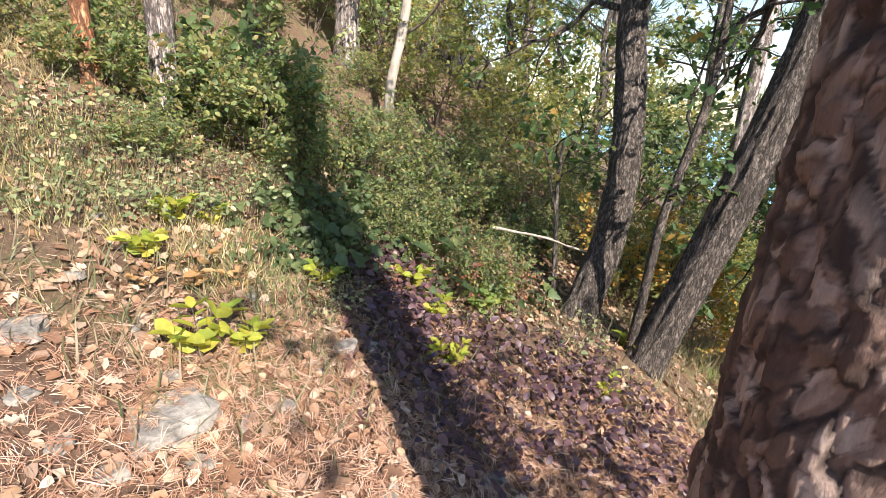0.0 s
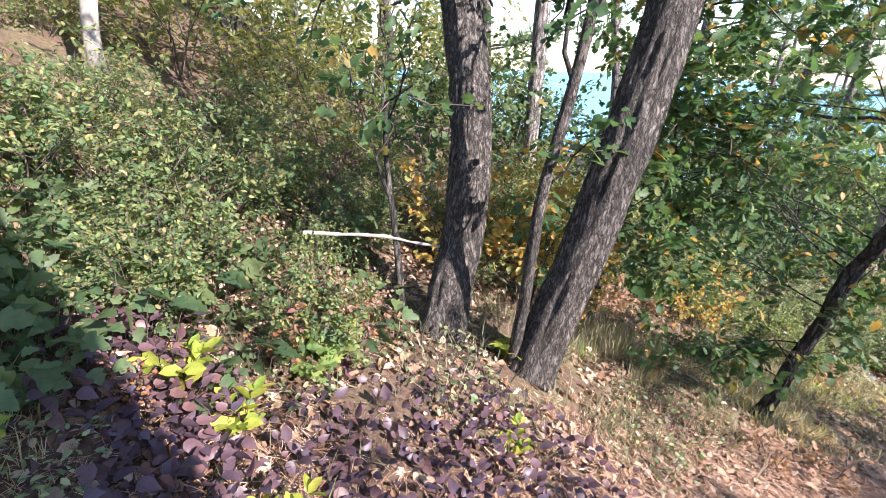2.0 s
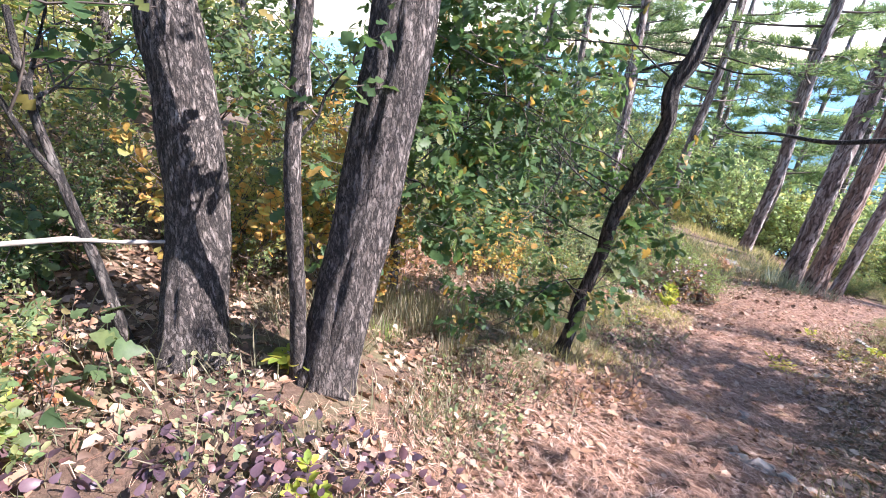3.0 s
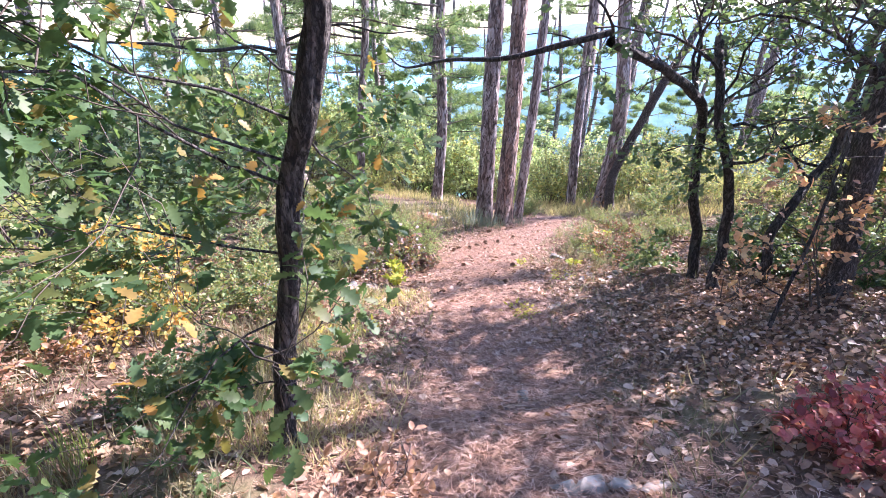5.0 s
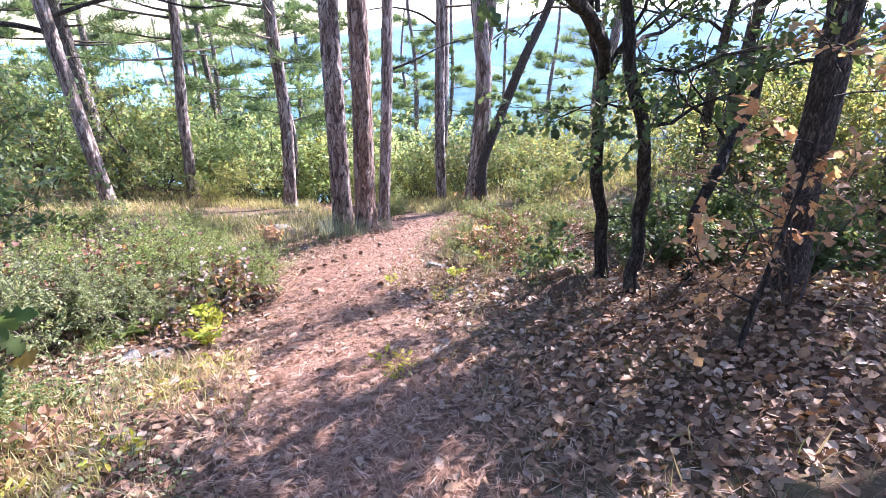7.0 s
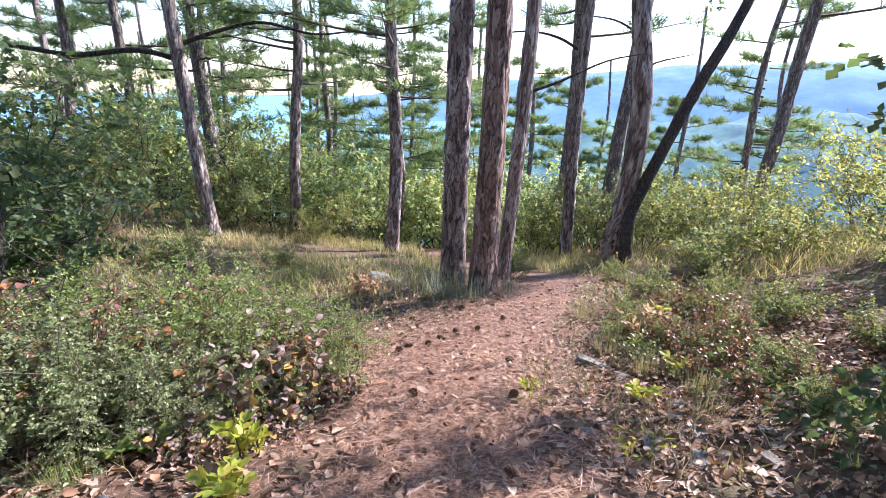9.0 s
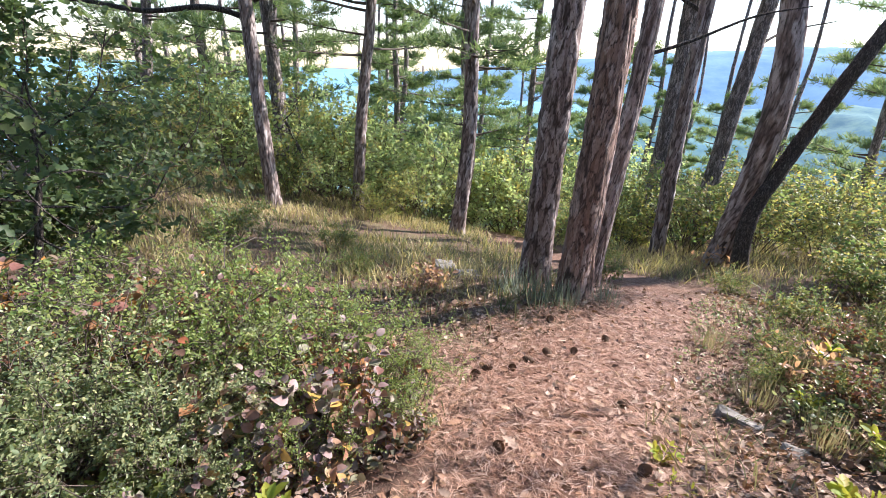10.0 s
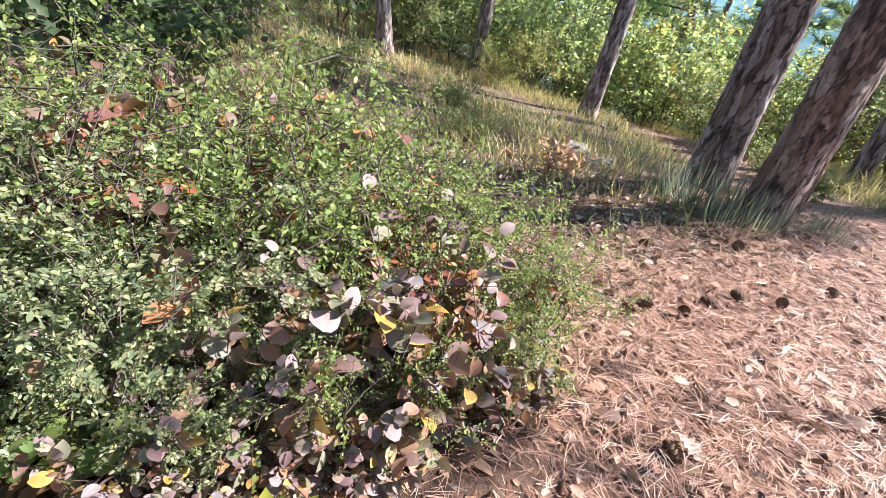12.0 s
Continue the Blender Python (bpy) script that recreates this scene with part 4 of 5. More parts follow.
plant("light_b", (8.9, -1.5, 0.32), (9.7, -1.5, 0.34), (8.0, -1.6, 0.34), (10.6, -1.9, 0.6), (9.9, -0.9, 0.38), (11.2, -0.9, 0.3), (11.4, 3.5, 0.38), (12.6, 4.2, 0.45), (9.3, -0.3, 0.26), (8.8, 0.0, 0.22),
      (11.3, -2.6, 0.9), (5.4, 3.4, 0.5), (6.0, 3.9, 0.6), (5.0, 4.0, 0.6), (13.0, 0.2, 0.5), (11.6, 0.35, 0.4), (12.2, 5.6, 0.7), (7.3, -2.2, 0.7), (6.7, -2.0, 0.6), (5.9, -2.2, 0.6), (4.6, -2.2, 0.5))
plant("light_a", (10.8, -3.1, 0.51), (11.8, -3.9, 0.59), (9.2, -3.2, 0.51), (13.2, -3.2, 0.77), (14.0, -4.6, 0.94), (15.2, -3.0, 0.85), (12.6, -5.6, 1.02), (17.0, -4.4, 1.27), (10.0, -5.2, 1.02), (8.0, -4.4, 0.94), (6.2, -5.0, 1.02), (4.2, -5.4, 1.02), (7.2, -7.4, 1.36), (10.4, -8.4, 1.53), (14.2, -8.2, 1.53), (3.0, -8.0, 1.36),
      (16.6, 4.6, 0.6), (15.6, -0.9, 0.8), (16.8, -1.0, 1.0), (14.8, 9.0, 1.3), (17.9, 3.9, 0.9), (18.2, 0.0, 1.0))
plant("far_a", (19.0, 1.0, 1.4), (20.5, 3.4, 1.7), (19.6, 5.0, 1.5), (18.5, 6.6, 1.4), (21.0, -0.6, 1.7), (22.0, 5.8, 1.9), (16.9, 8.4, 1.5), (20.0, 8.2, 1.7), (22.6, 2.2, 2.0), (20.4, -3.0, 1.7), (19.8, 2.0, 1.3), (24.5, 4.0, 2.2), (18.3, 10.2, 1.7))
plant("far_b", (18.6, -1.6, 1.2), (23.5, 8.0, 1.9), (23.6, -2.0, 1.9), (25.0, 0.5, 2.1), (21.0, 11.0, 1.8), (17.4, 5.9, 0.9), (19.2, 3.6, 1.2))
plant("thicket_a", (13.9, -2.6, 0.9), (15.9, -3.9, 1.2), (18.4, 9.2, 1.5), (13.6, 8.1, 1.1), (12.9, 9.4, 1.3), (21.8, -4.4, 1.9), (16.6, 6.6, 0.9), (17.6, -2.8, 1.4), (22.5, 10.0, 2.0), (15.2, 0.6, 0.7), (14.9, -1.9, 1.0))
plant("dark_b", (6.9, -1.4, 0.35), (6.4, -1.7, 0.45), (7.4, -1.7, 0.4), (11.0, 6.4, 0.9), (10.3, 7.2, 1.0), (5.9, 4.7, 0.8), (6.9, 5.3, 0.9))
plant("dark_a", (9.3, 7.6, 1.0), (11.2, 8.8, 1.2), (8.1, 6.9, 0.9), (9.9, 10.0, 1.4), (12.3, 7.6, 0.9))


# ---- trunks and crowns ----
def crown_on(root, r, limbs, depth, kids, template, material, size, per, lift=0.05, shrink=0.6, spread=0.02):
    """Limbs with their side branches and leaves, in the thing's own metres."""
    tubes, tips = [], []
    for start, way, length, radius in limbs:
        grow(r, start, way, length, radius, depth, 0.3, lift, kids, tubes, tips, shrink)
    pos, way, nrm, sz = leaves_on(r, tips, per, size, spread, 1.0)
    main = [tb for tb in tubes if any(np.allclose(tb[0][0], st[0]) for st in limbs)]
    for tb in main:
        part("limb", tube_mesh("limb", [tb], 7), DARK_BARK, root)
    part("branchwork", tube_mesh("branchwork", [tb for tb in tubes if not any(tb is q for q in main)], 3), TWIG, root, kind="stuff")
    part("crown", leaf_mesh("crown", template, pos, way, nrm, sz), material, root, kind="stuff")


def oak(nodes, r0, r1, label, limbs, seed, material=GREEN_OAK, bark=OAK_BARK, template=OAKMID, size=0.075, per=12, depth=2, kids=4, sides=18, rough=0.008, crown=True, flare=0.45, group="oaks", crook=0.0):
    x, y, z = nodes[0]
    root = thing("oak_tree", x, y, z - 0.06, label, "tree", group)
    local = [(a - x, b - y, c - z) for a, b, c in nodes]
    if crook:
        r = np.random.default_rng(seed + 500)
        local = smooth_line(local, 0.16)
        local[1:] += r.normal(size=(len(local) - 1, 3)) * np.array([crook, crook, 0])
    part("trunk", trunk_mesh("trunk", local, r0, r1, sides, 0.05, rough, flare, 16.0, 3.0, seed), bark, root)
    if crown:
        crown_on(root, np.random.default_rng(seed), [((a - x, b - y, c - z), w, l, q) for (a, b, c), w, l, q in limbs], depth, kids, template, material, size, per)
    return root


def on_ground(x, y):
    return (x, y, gh(x, y))


def top_limbs(nodes, n, r, length, radius, low=0.55):
    """Limbs spread up the upper part of a trunk."""
    p = np.array(nodes)
    out = []
    for k in range(n):
        f = (low + (1 - low) * (k + r.random()) / n) * (len(p) - 1.001)
        i = int(f)
        q = p[i] + (p[i + 1] - p[i]) * (f - i)
        a = r.uniform(0, 2 * math.pi)
        out.append((tuple(q), (math.cos(a), math.sin(a), r.uniform(0.1, 0.7)), length * r.uniform(0.7, 1.2), radius))
    return out


lr = np.random.default_rng(5)
A_LINE = [(1.13, 3.25, -0.15), (1.21, 3.31, 0.11), (1.30, 3.36, 0.41), (1.33, 3.37, 0.81), (1.35, 3.45, 1.21), (1.36, 3.60, 1.61), (1.33, 3.72, 2.11), (1.40, 3.8, 3.0), (1.5, 3.9, 4.4)]
oak(A_LINE, 0.118, 0.075, "grey-barked oak trunk with deep vertical furrows", top_limbs(A_LINE, 9, lr, 1.5, 0.03, 0.72), 31, OAK_TURNING, sides=56, rough=0.012, flare=0.12)
B_LINE = [(1.55, 2.95, -0.38), (1.65, 2.89, 0.05), (1.76, 2.83, 0.55), (1.86, 2.79, 1.05), (1.97, 2.78, 1.55), (2.10, 2.80, 2.2), (2.28, 2.85, 3.1), (2.5, 2.9, 4.4)]
oak(B_LINE, 0.128, 0.08, "leaning grey oak trunk with rough furrowed bark", top_limbs(B_LINE, 9, lr, 1.5, 0.03, 0.7), 32, OAK_TURNING, sides=56, rough=0.012, flare=0.25)
F_LINE = [(1.46, 2.98, -0.32), (1.44, 2.90, 0.15), (1.43, 2.86, 0.55), (1.44, 2.84, 0.86), (1.50, 2.80, 1.3), (1.53, 2.78, 1.7), (1.52, 2.8, 2.4)]
oak(F_LINE, 0.034, 0.018, "thin forked oak sapling with pale lichen patches",
    [((1.43, 2.86, 0.80), (0.5, -0.1, 0.5), 0.4, 0.008), ((1.50, 2.80, 1.3), (-0.6, 0.2, 0.8), 0.7, 0.012), ((1.52, 2.79, 1.5), (0.4, 0.2, 0.9), 0.9, 0.012), ((1.53, 2.78, 1.8), (0.3, -0.5, 0.8), 0.9, 0.012)], 33, OAK_TURNING, sides=12, rough=0.003, depth=1, kids=4, per=9)
S_LINE = [(0.98, 3.48, -0.15), (0.95, 3.5, 0.3), (0.92, 3.52, 0.62), (0.90, 3.55, 0.9), (0.92, 3.6, 1.2)]
oak(S_LINE, 0.026, 0.010, "dark slender oak sapling with bare lower stem", bark=DARK_BARK, limbs=
    [((0.92, 3.52, 0.62), (-0.5, 0.15, 0.6), 0.7, 0.012), ((0.90, 3.55, 0.85), (0.4, 0.3, 0.8), 0.6, 0.01), ((0.9, 3.55, 0.9), (-0.2, 0.5, 0.8), 0.7, 0.01), ((0.91, 3.56, 1.0), (-0.6, -0.3, 0.6), 0.7, 0.01)], seed=34, material=OAK_TURNING, sides=10, rough=0.002, depth=1, kids=5, per=9)
C_LINE = [(3.58, 2.62, -1.15), (3.63, 2.60, -0.85), (3.66, 2.55, -0.55), (3.66, 2.49, -0.15), (3.62, 2.41, 0.25), (3.52, 2.28, 0.65), (3.50, 2.18, 1.15), (3.6, 2.1, 1.7), (3.8, 2.0, 2.4)]
oak(C_LINE, 0.046, 0.028, crook=0.014, label= "slim dark oak with black flaking bark beside the path", bark=DARK_BARK, limbs=
    [((3.66, 2.5, -0.1), (-0.45, 0.9, 0.15), 1.0, 0.006), ((3.62, 2.42, 0.2), (-0.4, 1.0, 0.1), 1.2, 0.007), ((3.63, 2.57, -0.75), (-0.1, 0.5, 0.6), 0.35, 0.005), ((3.58, 2.36, 0.45), (-0.5, 0.9, 0.25), 1.2, 0.006), ((3.6, 2.4, 0.3), (-0.75, 0.75, 0.2), 1.0, 0.006),
     ((3.54, 2.3, 0.6), (0.8, 0.4, 0.2), 0.8, 0.006), ((3.5, 2.2, 1.0), (0.4, 0.8, 0.35), 1.1, 0.006), ((3.5, 2.18, 1.15), (-0.3, 0.9, 0.4), 1.2, 0.006), ((3.6, 2.1, 1.7), (0.8, -0.3, 0.3), 0.9, 0.006), ((3.6, 2.38, 0.4), (0.9, -0.1, -0.1), 0.7, 0.006),
     ((3.62, 2.41, 0.25), (0.7, 0.5, 0.1), 0.8, 0.006), ((3.66, 2.5, -0.15), (0.85, 0.4, 0.05), 0.75, 0.006), ((3.64, 2.55, -0.6), (-0.5, 0.7, 0.1), 0.9, 0.007), ((3.66, 2.52, -0.4), (0.1, 1.0, 0.0), 0.9, 0.006)],
    seed=35, material=OAK_TURNING, template=OAKLEAF, size=0.075, per=14, depth=2, kids=4, sides=24, rough=0.013)
D_LINE = [(6.55, -0.73, -1.77), (6.66, -0.75, -1.47), (6.70, -0.70, -1.17), (6.60, -0.58, -0.77), (6.54, -0.48, -0.37), (6.45, -0.40, -0.02), (6.30, -0.28, 0.17), (5.95, 0.15, 0.42), (5.55, 0.65, 0.62), (5.42, 0.81, 0.67)]
arching = oak(D_LINE, 0.052, 0.03, crook=0.012, label= "crooked dark oak whose limb arches over the path", bark=DARK_BARK, limbs=
    [((5.45, 0.78, 0.66), (-0.3, 0.3, 0.5), 0.8, 0.012), ((6.58, -0.55, -0.6), (-0.1, 0.8, 0.25), 0.6, 0.008), ((6.68, -0.72, -1.3), (-0.2, 0.7, 0.25), 0.45, 0.006), ((6.68, -0.72, -1.2), (-0.3, -0.5, 0.3), 0.45, 0.006), ((6.2, -0.18, 0.3), (0.5, 0.7, 0.3), 1.0, 0.012), ((6.5, -0.44, -0.05), (0.4, 0.3, 0.8), 1.2, 0.025), ((6.52, -0.46, -0.2), (0.6, -0.6, 0.4), 1.2, 0.018), ((6.1, -0.1, 0.35), (0.1, 0.2, 1.0), 1.0, 0.016), ((6.45, -0.4, 0.0), (-0.4, -0.6, 0.7), 1.1, 0.016)],
    seed=36, material=GREEN_OAK, size=0.068, per=10, depth=2, kids=4, rough=0.006)
reach = smooth_line([(5.42, 0.81, 0.67), (5.40, 1.10, 0.60), (5.49, 1.49, 0.50), (5.75, 1.90, 0.47), (6.11, 2.27, 0.39), (6.35, 2.45, 0.47)], 0.06) - np.array([6.55, -0.73, -1.83])
part("limb", tube_mesh("limb", [(reach, np.linspace(0.024, 0.006, len(reach)))], 8), DARK_BARK, arching)
E_LINE = [(6.12, -0.74, -1.62), (6.2, -0.76, -1.33), (6.26, -0.76, -1.03), (6.2, -0.68, -0.63), (6.1, -0.5, -0.23), (6.14, -0.36, 0.17), (6.3, -0.3, 0.7)]
oak(E_LINE, 0.05, 0.03, crook=0.014, label= "dark twisted oak stem with sparse branches", bark=DARK_BARK, limbs=top_limbs(E_LINE, 5, lr, 1.0, 0.016, 0.6) + [((6.12, -0.5, -0.2), (0.1, 0.9, 0.15), 0.65, 0.009)], seed=37, material=GREEN_OAK, size=0.068, per=10, depth=2, kids=4, rough=0.006)
G_LINE = [(5.98, -1.10, -1.50), (5.97, -1.06, -1.27), (6.0, -1.05, -0.97), (6.15, -1.25, -0.6), (6.3, -1.5, -0.35), (6.4, -1.7, 0.2)]
oak(G_LINE, 0.045, 0.028, crook=0.014, label= "bent dark oak stem behind the others", bark=DARK_BARK, limbs= top_limbs(G_LINE, 4, lr, 0.9, 0.014, 0.6), seed=38, material=GREEN_OAK, size=0.068, per=10, depth=2, kids=4, rough=0.005)
H_LINE = [(5.38, -1.24, -1.25), (5.45, -1.27, -0.93), (5.47, -1.22, -0.63), (5.49, -1.20, -0.23), (5.52, -1.19, 0.17), (5.56, -1.18, 0.6), (5.60, -1.2, 1.1), (5.62, -1.22, 1.8), (5.55, -1.2, 2.5), (5.45, -1.15, 3.2)]
oak(H_LINE, 0.088, 0.055, "stout grey-brown oak trunk leaning slightly", top_limbs(H_LINE, 9, lr, 0.95, 0.02, 0.45), 39, GREEN_OAK, size=0.072, per=6, depth=2, kids=4, rough=0.009, sides=24)
L_LINE = [on_ground(9.32, 5.85), (9.45, 5.8, -2.1), (9.5, 5.75, -1.75), (9.6, 5.7, -1.4), (9.7, 5.8, -1.1)]
oak(L_LINE, 0.035, 0.02, "low spreading oak sapling with wide crown of lobed leaves",
    [(p, w, l, 0.012) for p, w, l in [((9.45, 5.8, -2.0), (-0.3, -1.0, 0.1), 1.3), ((9.5, 5.75, -1.75), (0.5, -1.0, 0.05), 1.5), ((9.5, 5.75, -1.7), (-0.8, 0.4, 0.2), 1.2), ((9.55, 5.7, -1.5), (0.6, 0.8, 0.2), 1.2), ((9.5, 5.75, -1.7), (0.1, 1.0, 0.1), 1.2),
     ((9.6, 5.7, -1.4), (-0.2, -0.9, 0.3), 1.3), ((9.65, 5.75, -1.2), (0.4, -0.8, 0.4), 1.2), ((9.7, 5.8, -1.1), (-0.5, 0.2, 0.5), 0.8), ((9.6, 5.7, -1.3), (-0.7, -0.5, 0.2), 1.2), ((9.7, 5.8, -1.1), (0.6, 0.1, 0.5), 0.9), ((9.6, 5.7, -1.5), (0.9, -0.4, 0.1), 1.3), ((9.65, 5.75, -1.2), (-0.1, 0.9, 0.4), 1.0)]],
    40, GREEN_OAK, size=0.085, per=16, depth=2, kids=4, sides=12, rough=0.003)
M_LINE = [on_ground(3.0, 3.95), (3.02, 3.92, -0.4), (2.95, 3.85, 0.1), (2.9, 3.8, 0.7), (2.85, 3.75, 1.3), (2.8, 3.7, 2.0)]
oak(M_LINE, 0.045, 0.02, "young oak with large lobed leaves partly turned orange",
    [((2.93, 3.82, 0.25), (-0.3, -1.0, 0.05), 0.8, 0.008), ((2.92, 3.82, 0.35), (0.3, -1.0, 0.0), 0.8, 0.008), ((2.9, 3.8, 0.5), (-0.1, -1.0, 0.05), 0.8, 0.008), ((2.9, 3.8, 0.65), (0.25, -1.0, 0.0), 0.8, 0.008), ((2.93, 3.83, 0.45), (0.8, -0.3, 0.35), 0.9, 0.010), ((2.92, 3.82, 0.4), (-0.7, -0.6, 0.2), 1.0, 0.010), ((2.9, 3.8, 0.6), (0.2, -1.0, 0.2), 1.1, 0.010), ((2.9, 3.8, 0.8), (0.8, -0.4, 0.3), 1.0, 0.010),
     ((2.88, 3.78, 1.0), (-0.3, -0.9, 0.25), 1.1, 0.010), ((2.86, 3.76, 1.2), (0.4, -0.8, 0.4), 1.0, 0.010), ((2.85, 3.75, 1.4), (-0.6, -0.6, 0.4), 1.0, 0.010), ((2.82, 3.72, 1.7), (0.0, -0.9, 0.4), 1.0, 0.010), ((2.82, 3.72, 1.6), (0.6, -0.7, 0.3), 1.1, 0.010), ((2.8, 3.7, 1.8), (0.3, -0.9, 0.7), 1.0, 0.010), ((2.8, 3.7, 1.9), (-0.4, -0.6, 0.7), 1.0, 0.010), ((2.85, 3.75, 1.3), (0.8, -0.2, 0.3), 1.1, 0.010), ((2.8, 3.7, 1.9), (0.7, 0.3, 0.6), 1.0, 0.010)],
    43, OAK_TURNING, template=OAKLEAF, size=0.085, per=18, depth=2, kids=4, sides=12, rough=0.003)
N_LINE = [(4.97, -0.51, gh(4.97, -0.51)), (5.0, -0.56, -1.0), (5.03, -0.63, -0.6), (5.05, -0.66, -0.2), (5.06, -0.68, 0.1)]
oak(N_LINE, 0.016, 0.006, "thin sapling with faded orange leaves before the oak trunks", [((5.0, -0.56, -1.0), (-0.2, 0.9, 0.3), 0.52, 0.006), ((5.02, -0.6, -0.8), (0.2, -0.9, 0.3), 0.45, 0.006), ((5.03, -0.63, -0.6), (0.1, 1.0, 0.1), 0.59, 0.006), ((5.04, -0.64, -0.45), (-0.1, -0.9, 0.2), 0.52, 0.006), ((5.05, -0.66, -0.2), (0.1, 0.7, 0.3), 0.39, 0.005), ((5.06, -0.68, 0.0), (0.1, -0.8, 0.4), 0.39, 0.005), ((5.06, -0.68, 0.1), (0.0, 0.2, 1.0), 0.26, 0.005)],
    44, FADED_LEAF, bark=DARK_BARK, template=OAKMID, size=0.07, per=8, depth=1, kids=4, sides=8, rough=0.001, group="saplings")
# Oaks added for the shade their crowns cast; most stand out of view.
for k, (x, y, h) in enumerate(((6.3, -3.3, 2.8), (4.6, -3.9, 3.6), (7.5, -5.1, 4.2), (3.3, -2.6, 4.2), (7.7, -2.9, 2.5), (6.0, -4.1, 3.2), (8.7, -3.5, 2.7))):
    line = [(x, y, gh(x, y)), (x + 0.1, y + 0.05, gh(x, y) + 1.3), (x - 0.05, y + 0.15, gh(x, y) + 2.6), (x, y, gh(x, y) + h)]
    oak(line, 0.085, 0.04, "slender oak added beside the path to cast shade", top_limbs(line, 8, lr, 1.7, 0.025, 0.5), 70 + k, GREEN_OAK, template=OAKFAR, size=0.10, per=(5, 8, 5, 3, 5, 10, 5)[k], depth=2, kids=4, sides=16, rough=0.007)
for k, (x, y, h) in enumerate(((-1.3, 9.0, 5.0), (0.9, 9.4, 4.6), (2.6, 8.8, 4.4), (-3.4, 8.2, 5.0), (0.0, 12.0, 6.0))):
    line = [(x, y, gh(x, y)), (x + 0.2, y, gh(x, y) + 1.3), (x + 0.1, y + 0.15, gh(x, y) + 2.6), (x + 0.4, y, gh(x, y) + h)]
    oak(line, 0.07, 0.03, "light-leaved young tree above the thicket", top_limbs(line, 9, lr, 1.5, 0.02, 0.25), 80 + k, LIGHT_GREEN, template=RHOMB, size=0.10, per=10, depth=2, kids=4, sides=10, rough=0.005, group="light-leaved trees")
J_LINE = [(12.37, -1.65, -3.2), (12.39, -1.58, -2.7), (12.42, -1.60, -2.18), (12.44, -1.80, -1.6), (12.45, -2.0, -1.1), (12.36, -2.27, -0.3), (12.4, -2.7, 0.6), (12.5, -3.1, 1.6)]
oak(J_LINE, 0.105, 0.06, "leaning reddish-grey oak with an elbow near its base", top_limbs(J_LINE, 3, lr, 0.8, 0.015, 0.9), 41, GREEN_OAK, size=0.07, per=11, sides=20, rough=0.009)
K_LINE = [on_ground(16.9, 6.7), (16.95, 6.75, -3.5), (17.0, 6.6, -3.1), (16.9, 6.4, -2.8), (16.95, 6.6, -2.4), (16.9, 6.8, -1.9)]
oak(K_LINE, 0.06, 0.03, "crooked bare oak stem among the pines", top_limbs(K_LINE, 4, lr, 1.0, 0.016, 0.6), 42, LIGHT_GREEN, size=0.07, per=11, sides=12, rough=0.005)


# pines
def pine_crown(seed, low, high, reach, n, tufts, m=9):
    r = np.random.default_rng(seed)
    tubes, pos, way = [], [], []
    for k in range(n):
        f = (k + r.random()) / n
        z = low + (high - low) * f
        a = r.uniform(0, 2 * math.pi)
        l = reach * (1.05 - 0.55 * f) * r.uniform(0.6, 1.15)
        t = np.linspace(0, 1, 6)
        side = np.array([-math.sin(a), math.cos(a), 0])
        out = np.array([math.cos(a), math.sin(a), 0])
        bend, sag = r.normal() * 0.18, r.uniform(-0.12, 0.16)
        pts = np.outer(t * l, out) + np.outer(bend * l * t ** 2, side) + np.outer(z + l * (sag * t + 0.10 * t ** 2), [0, 0, 1])
        tubes.append((pts, np.linspace(0.035, 0.008, 6) * (l / 2) ** 0.5))
        for q in range(7):
            g = r.uniform(0.3, 0.95)
            p = np.array([np.interp(g, t, pts[:, c]) for c in range(3)])
            d = out * 0.7 + side * r.choice([-1, 1]) * r.uniform(0.5, 1) + np.array([0, 0, r.uniform(0, 0.25)])
            ll = l * r.uniform(0.2, 0.42)
            tw = p + np.outer(np.linspace(0, 1, 4) * ll, unit(d)) + np.outer(np.linspace(0, 1, 4) ** 2 * 0.05, [0, 0, 1])
            tubes.append((tw, np.linspace(0.010, 0.004, 4)))
            for g2 in np.linspace(0.25, 1, tufts):
                c = p + unit(d) * ll * g2 + r.normal(size=3) * 0.05
                pos.append(c + [0, 0, 0.03]); way.append(unit(d) + np.array([0, 0, 0.4]))
        pos.append(pts[-1]); way.append(out)
    pos, way = np.array(pos), unit(np.array(way))
    P = np.repeat(pos, m, 0) + r.normal(size=(len(pos) * m, 3)) * 0.03
    W = np.repeat(way, m, 0) + r.normal(size=(len(pos) * m, 3)) * 0.75
    W[:, 2] += 0.15
    blade = (np.array([(-0.05, 0, 0), (0.05, 0, 0), (0.022, 1, -0.06), (-0.022, 1, -0.06)]), np.array([(0, 1, 2, 3)]))
    return tube_mesh("boughs", tubes, 3), leaf_mesh("needles", blade, P, W, r.normal(size=P.shape), r.uniform(0.16, 0.27, len(P)))


CROWNS = [pine_crown(50, 3.6, 13, 2.6, 30, 4), pine_crown(51, 2.4, 12, 2.4, 32, 4, 13), pine_crown(52, 5.2, 13, 2.6, 26, 4), pine_crown(53, 1.4, 10, 2.4, 34, 5, 14)]


def pine(x, y, radius, crown, label, lean=(0, 0), tall=14.0, bark=PINE_BARK, sides=16, step=0.25, rough=0.012, turn=None, z=None, wobble=0.12, ridge=9.0, along=1.6, plates=None):
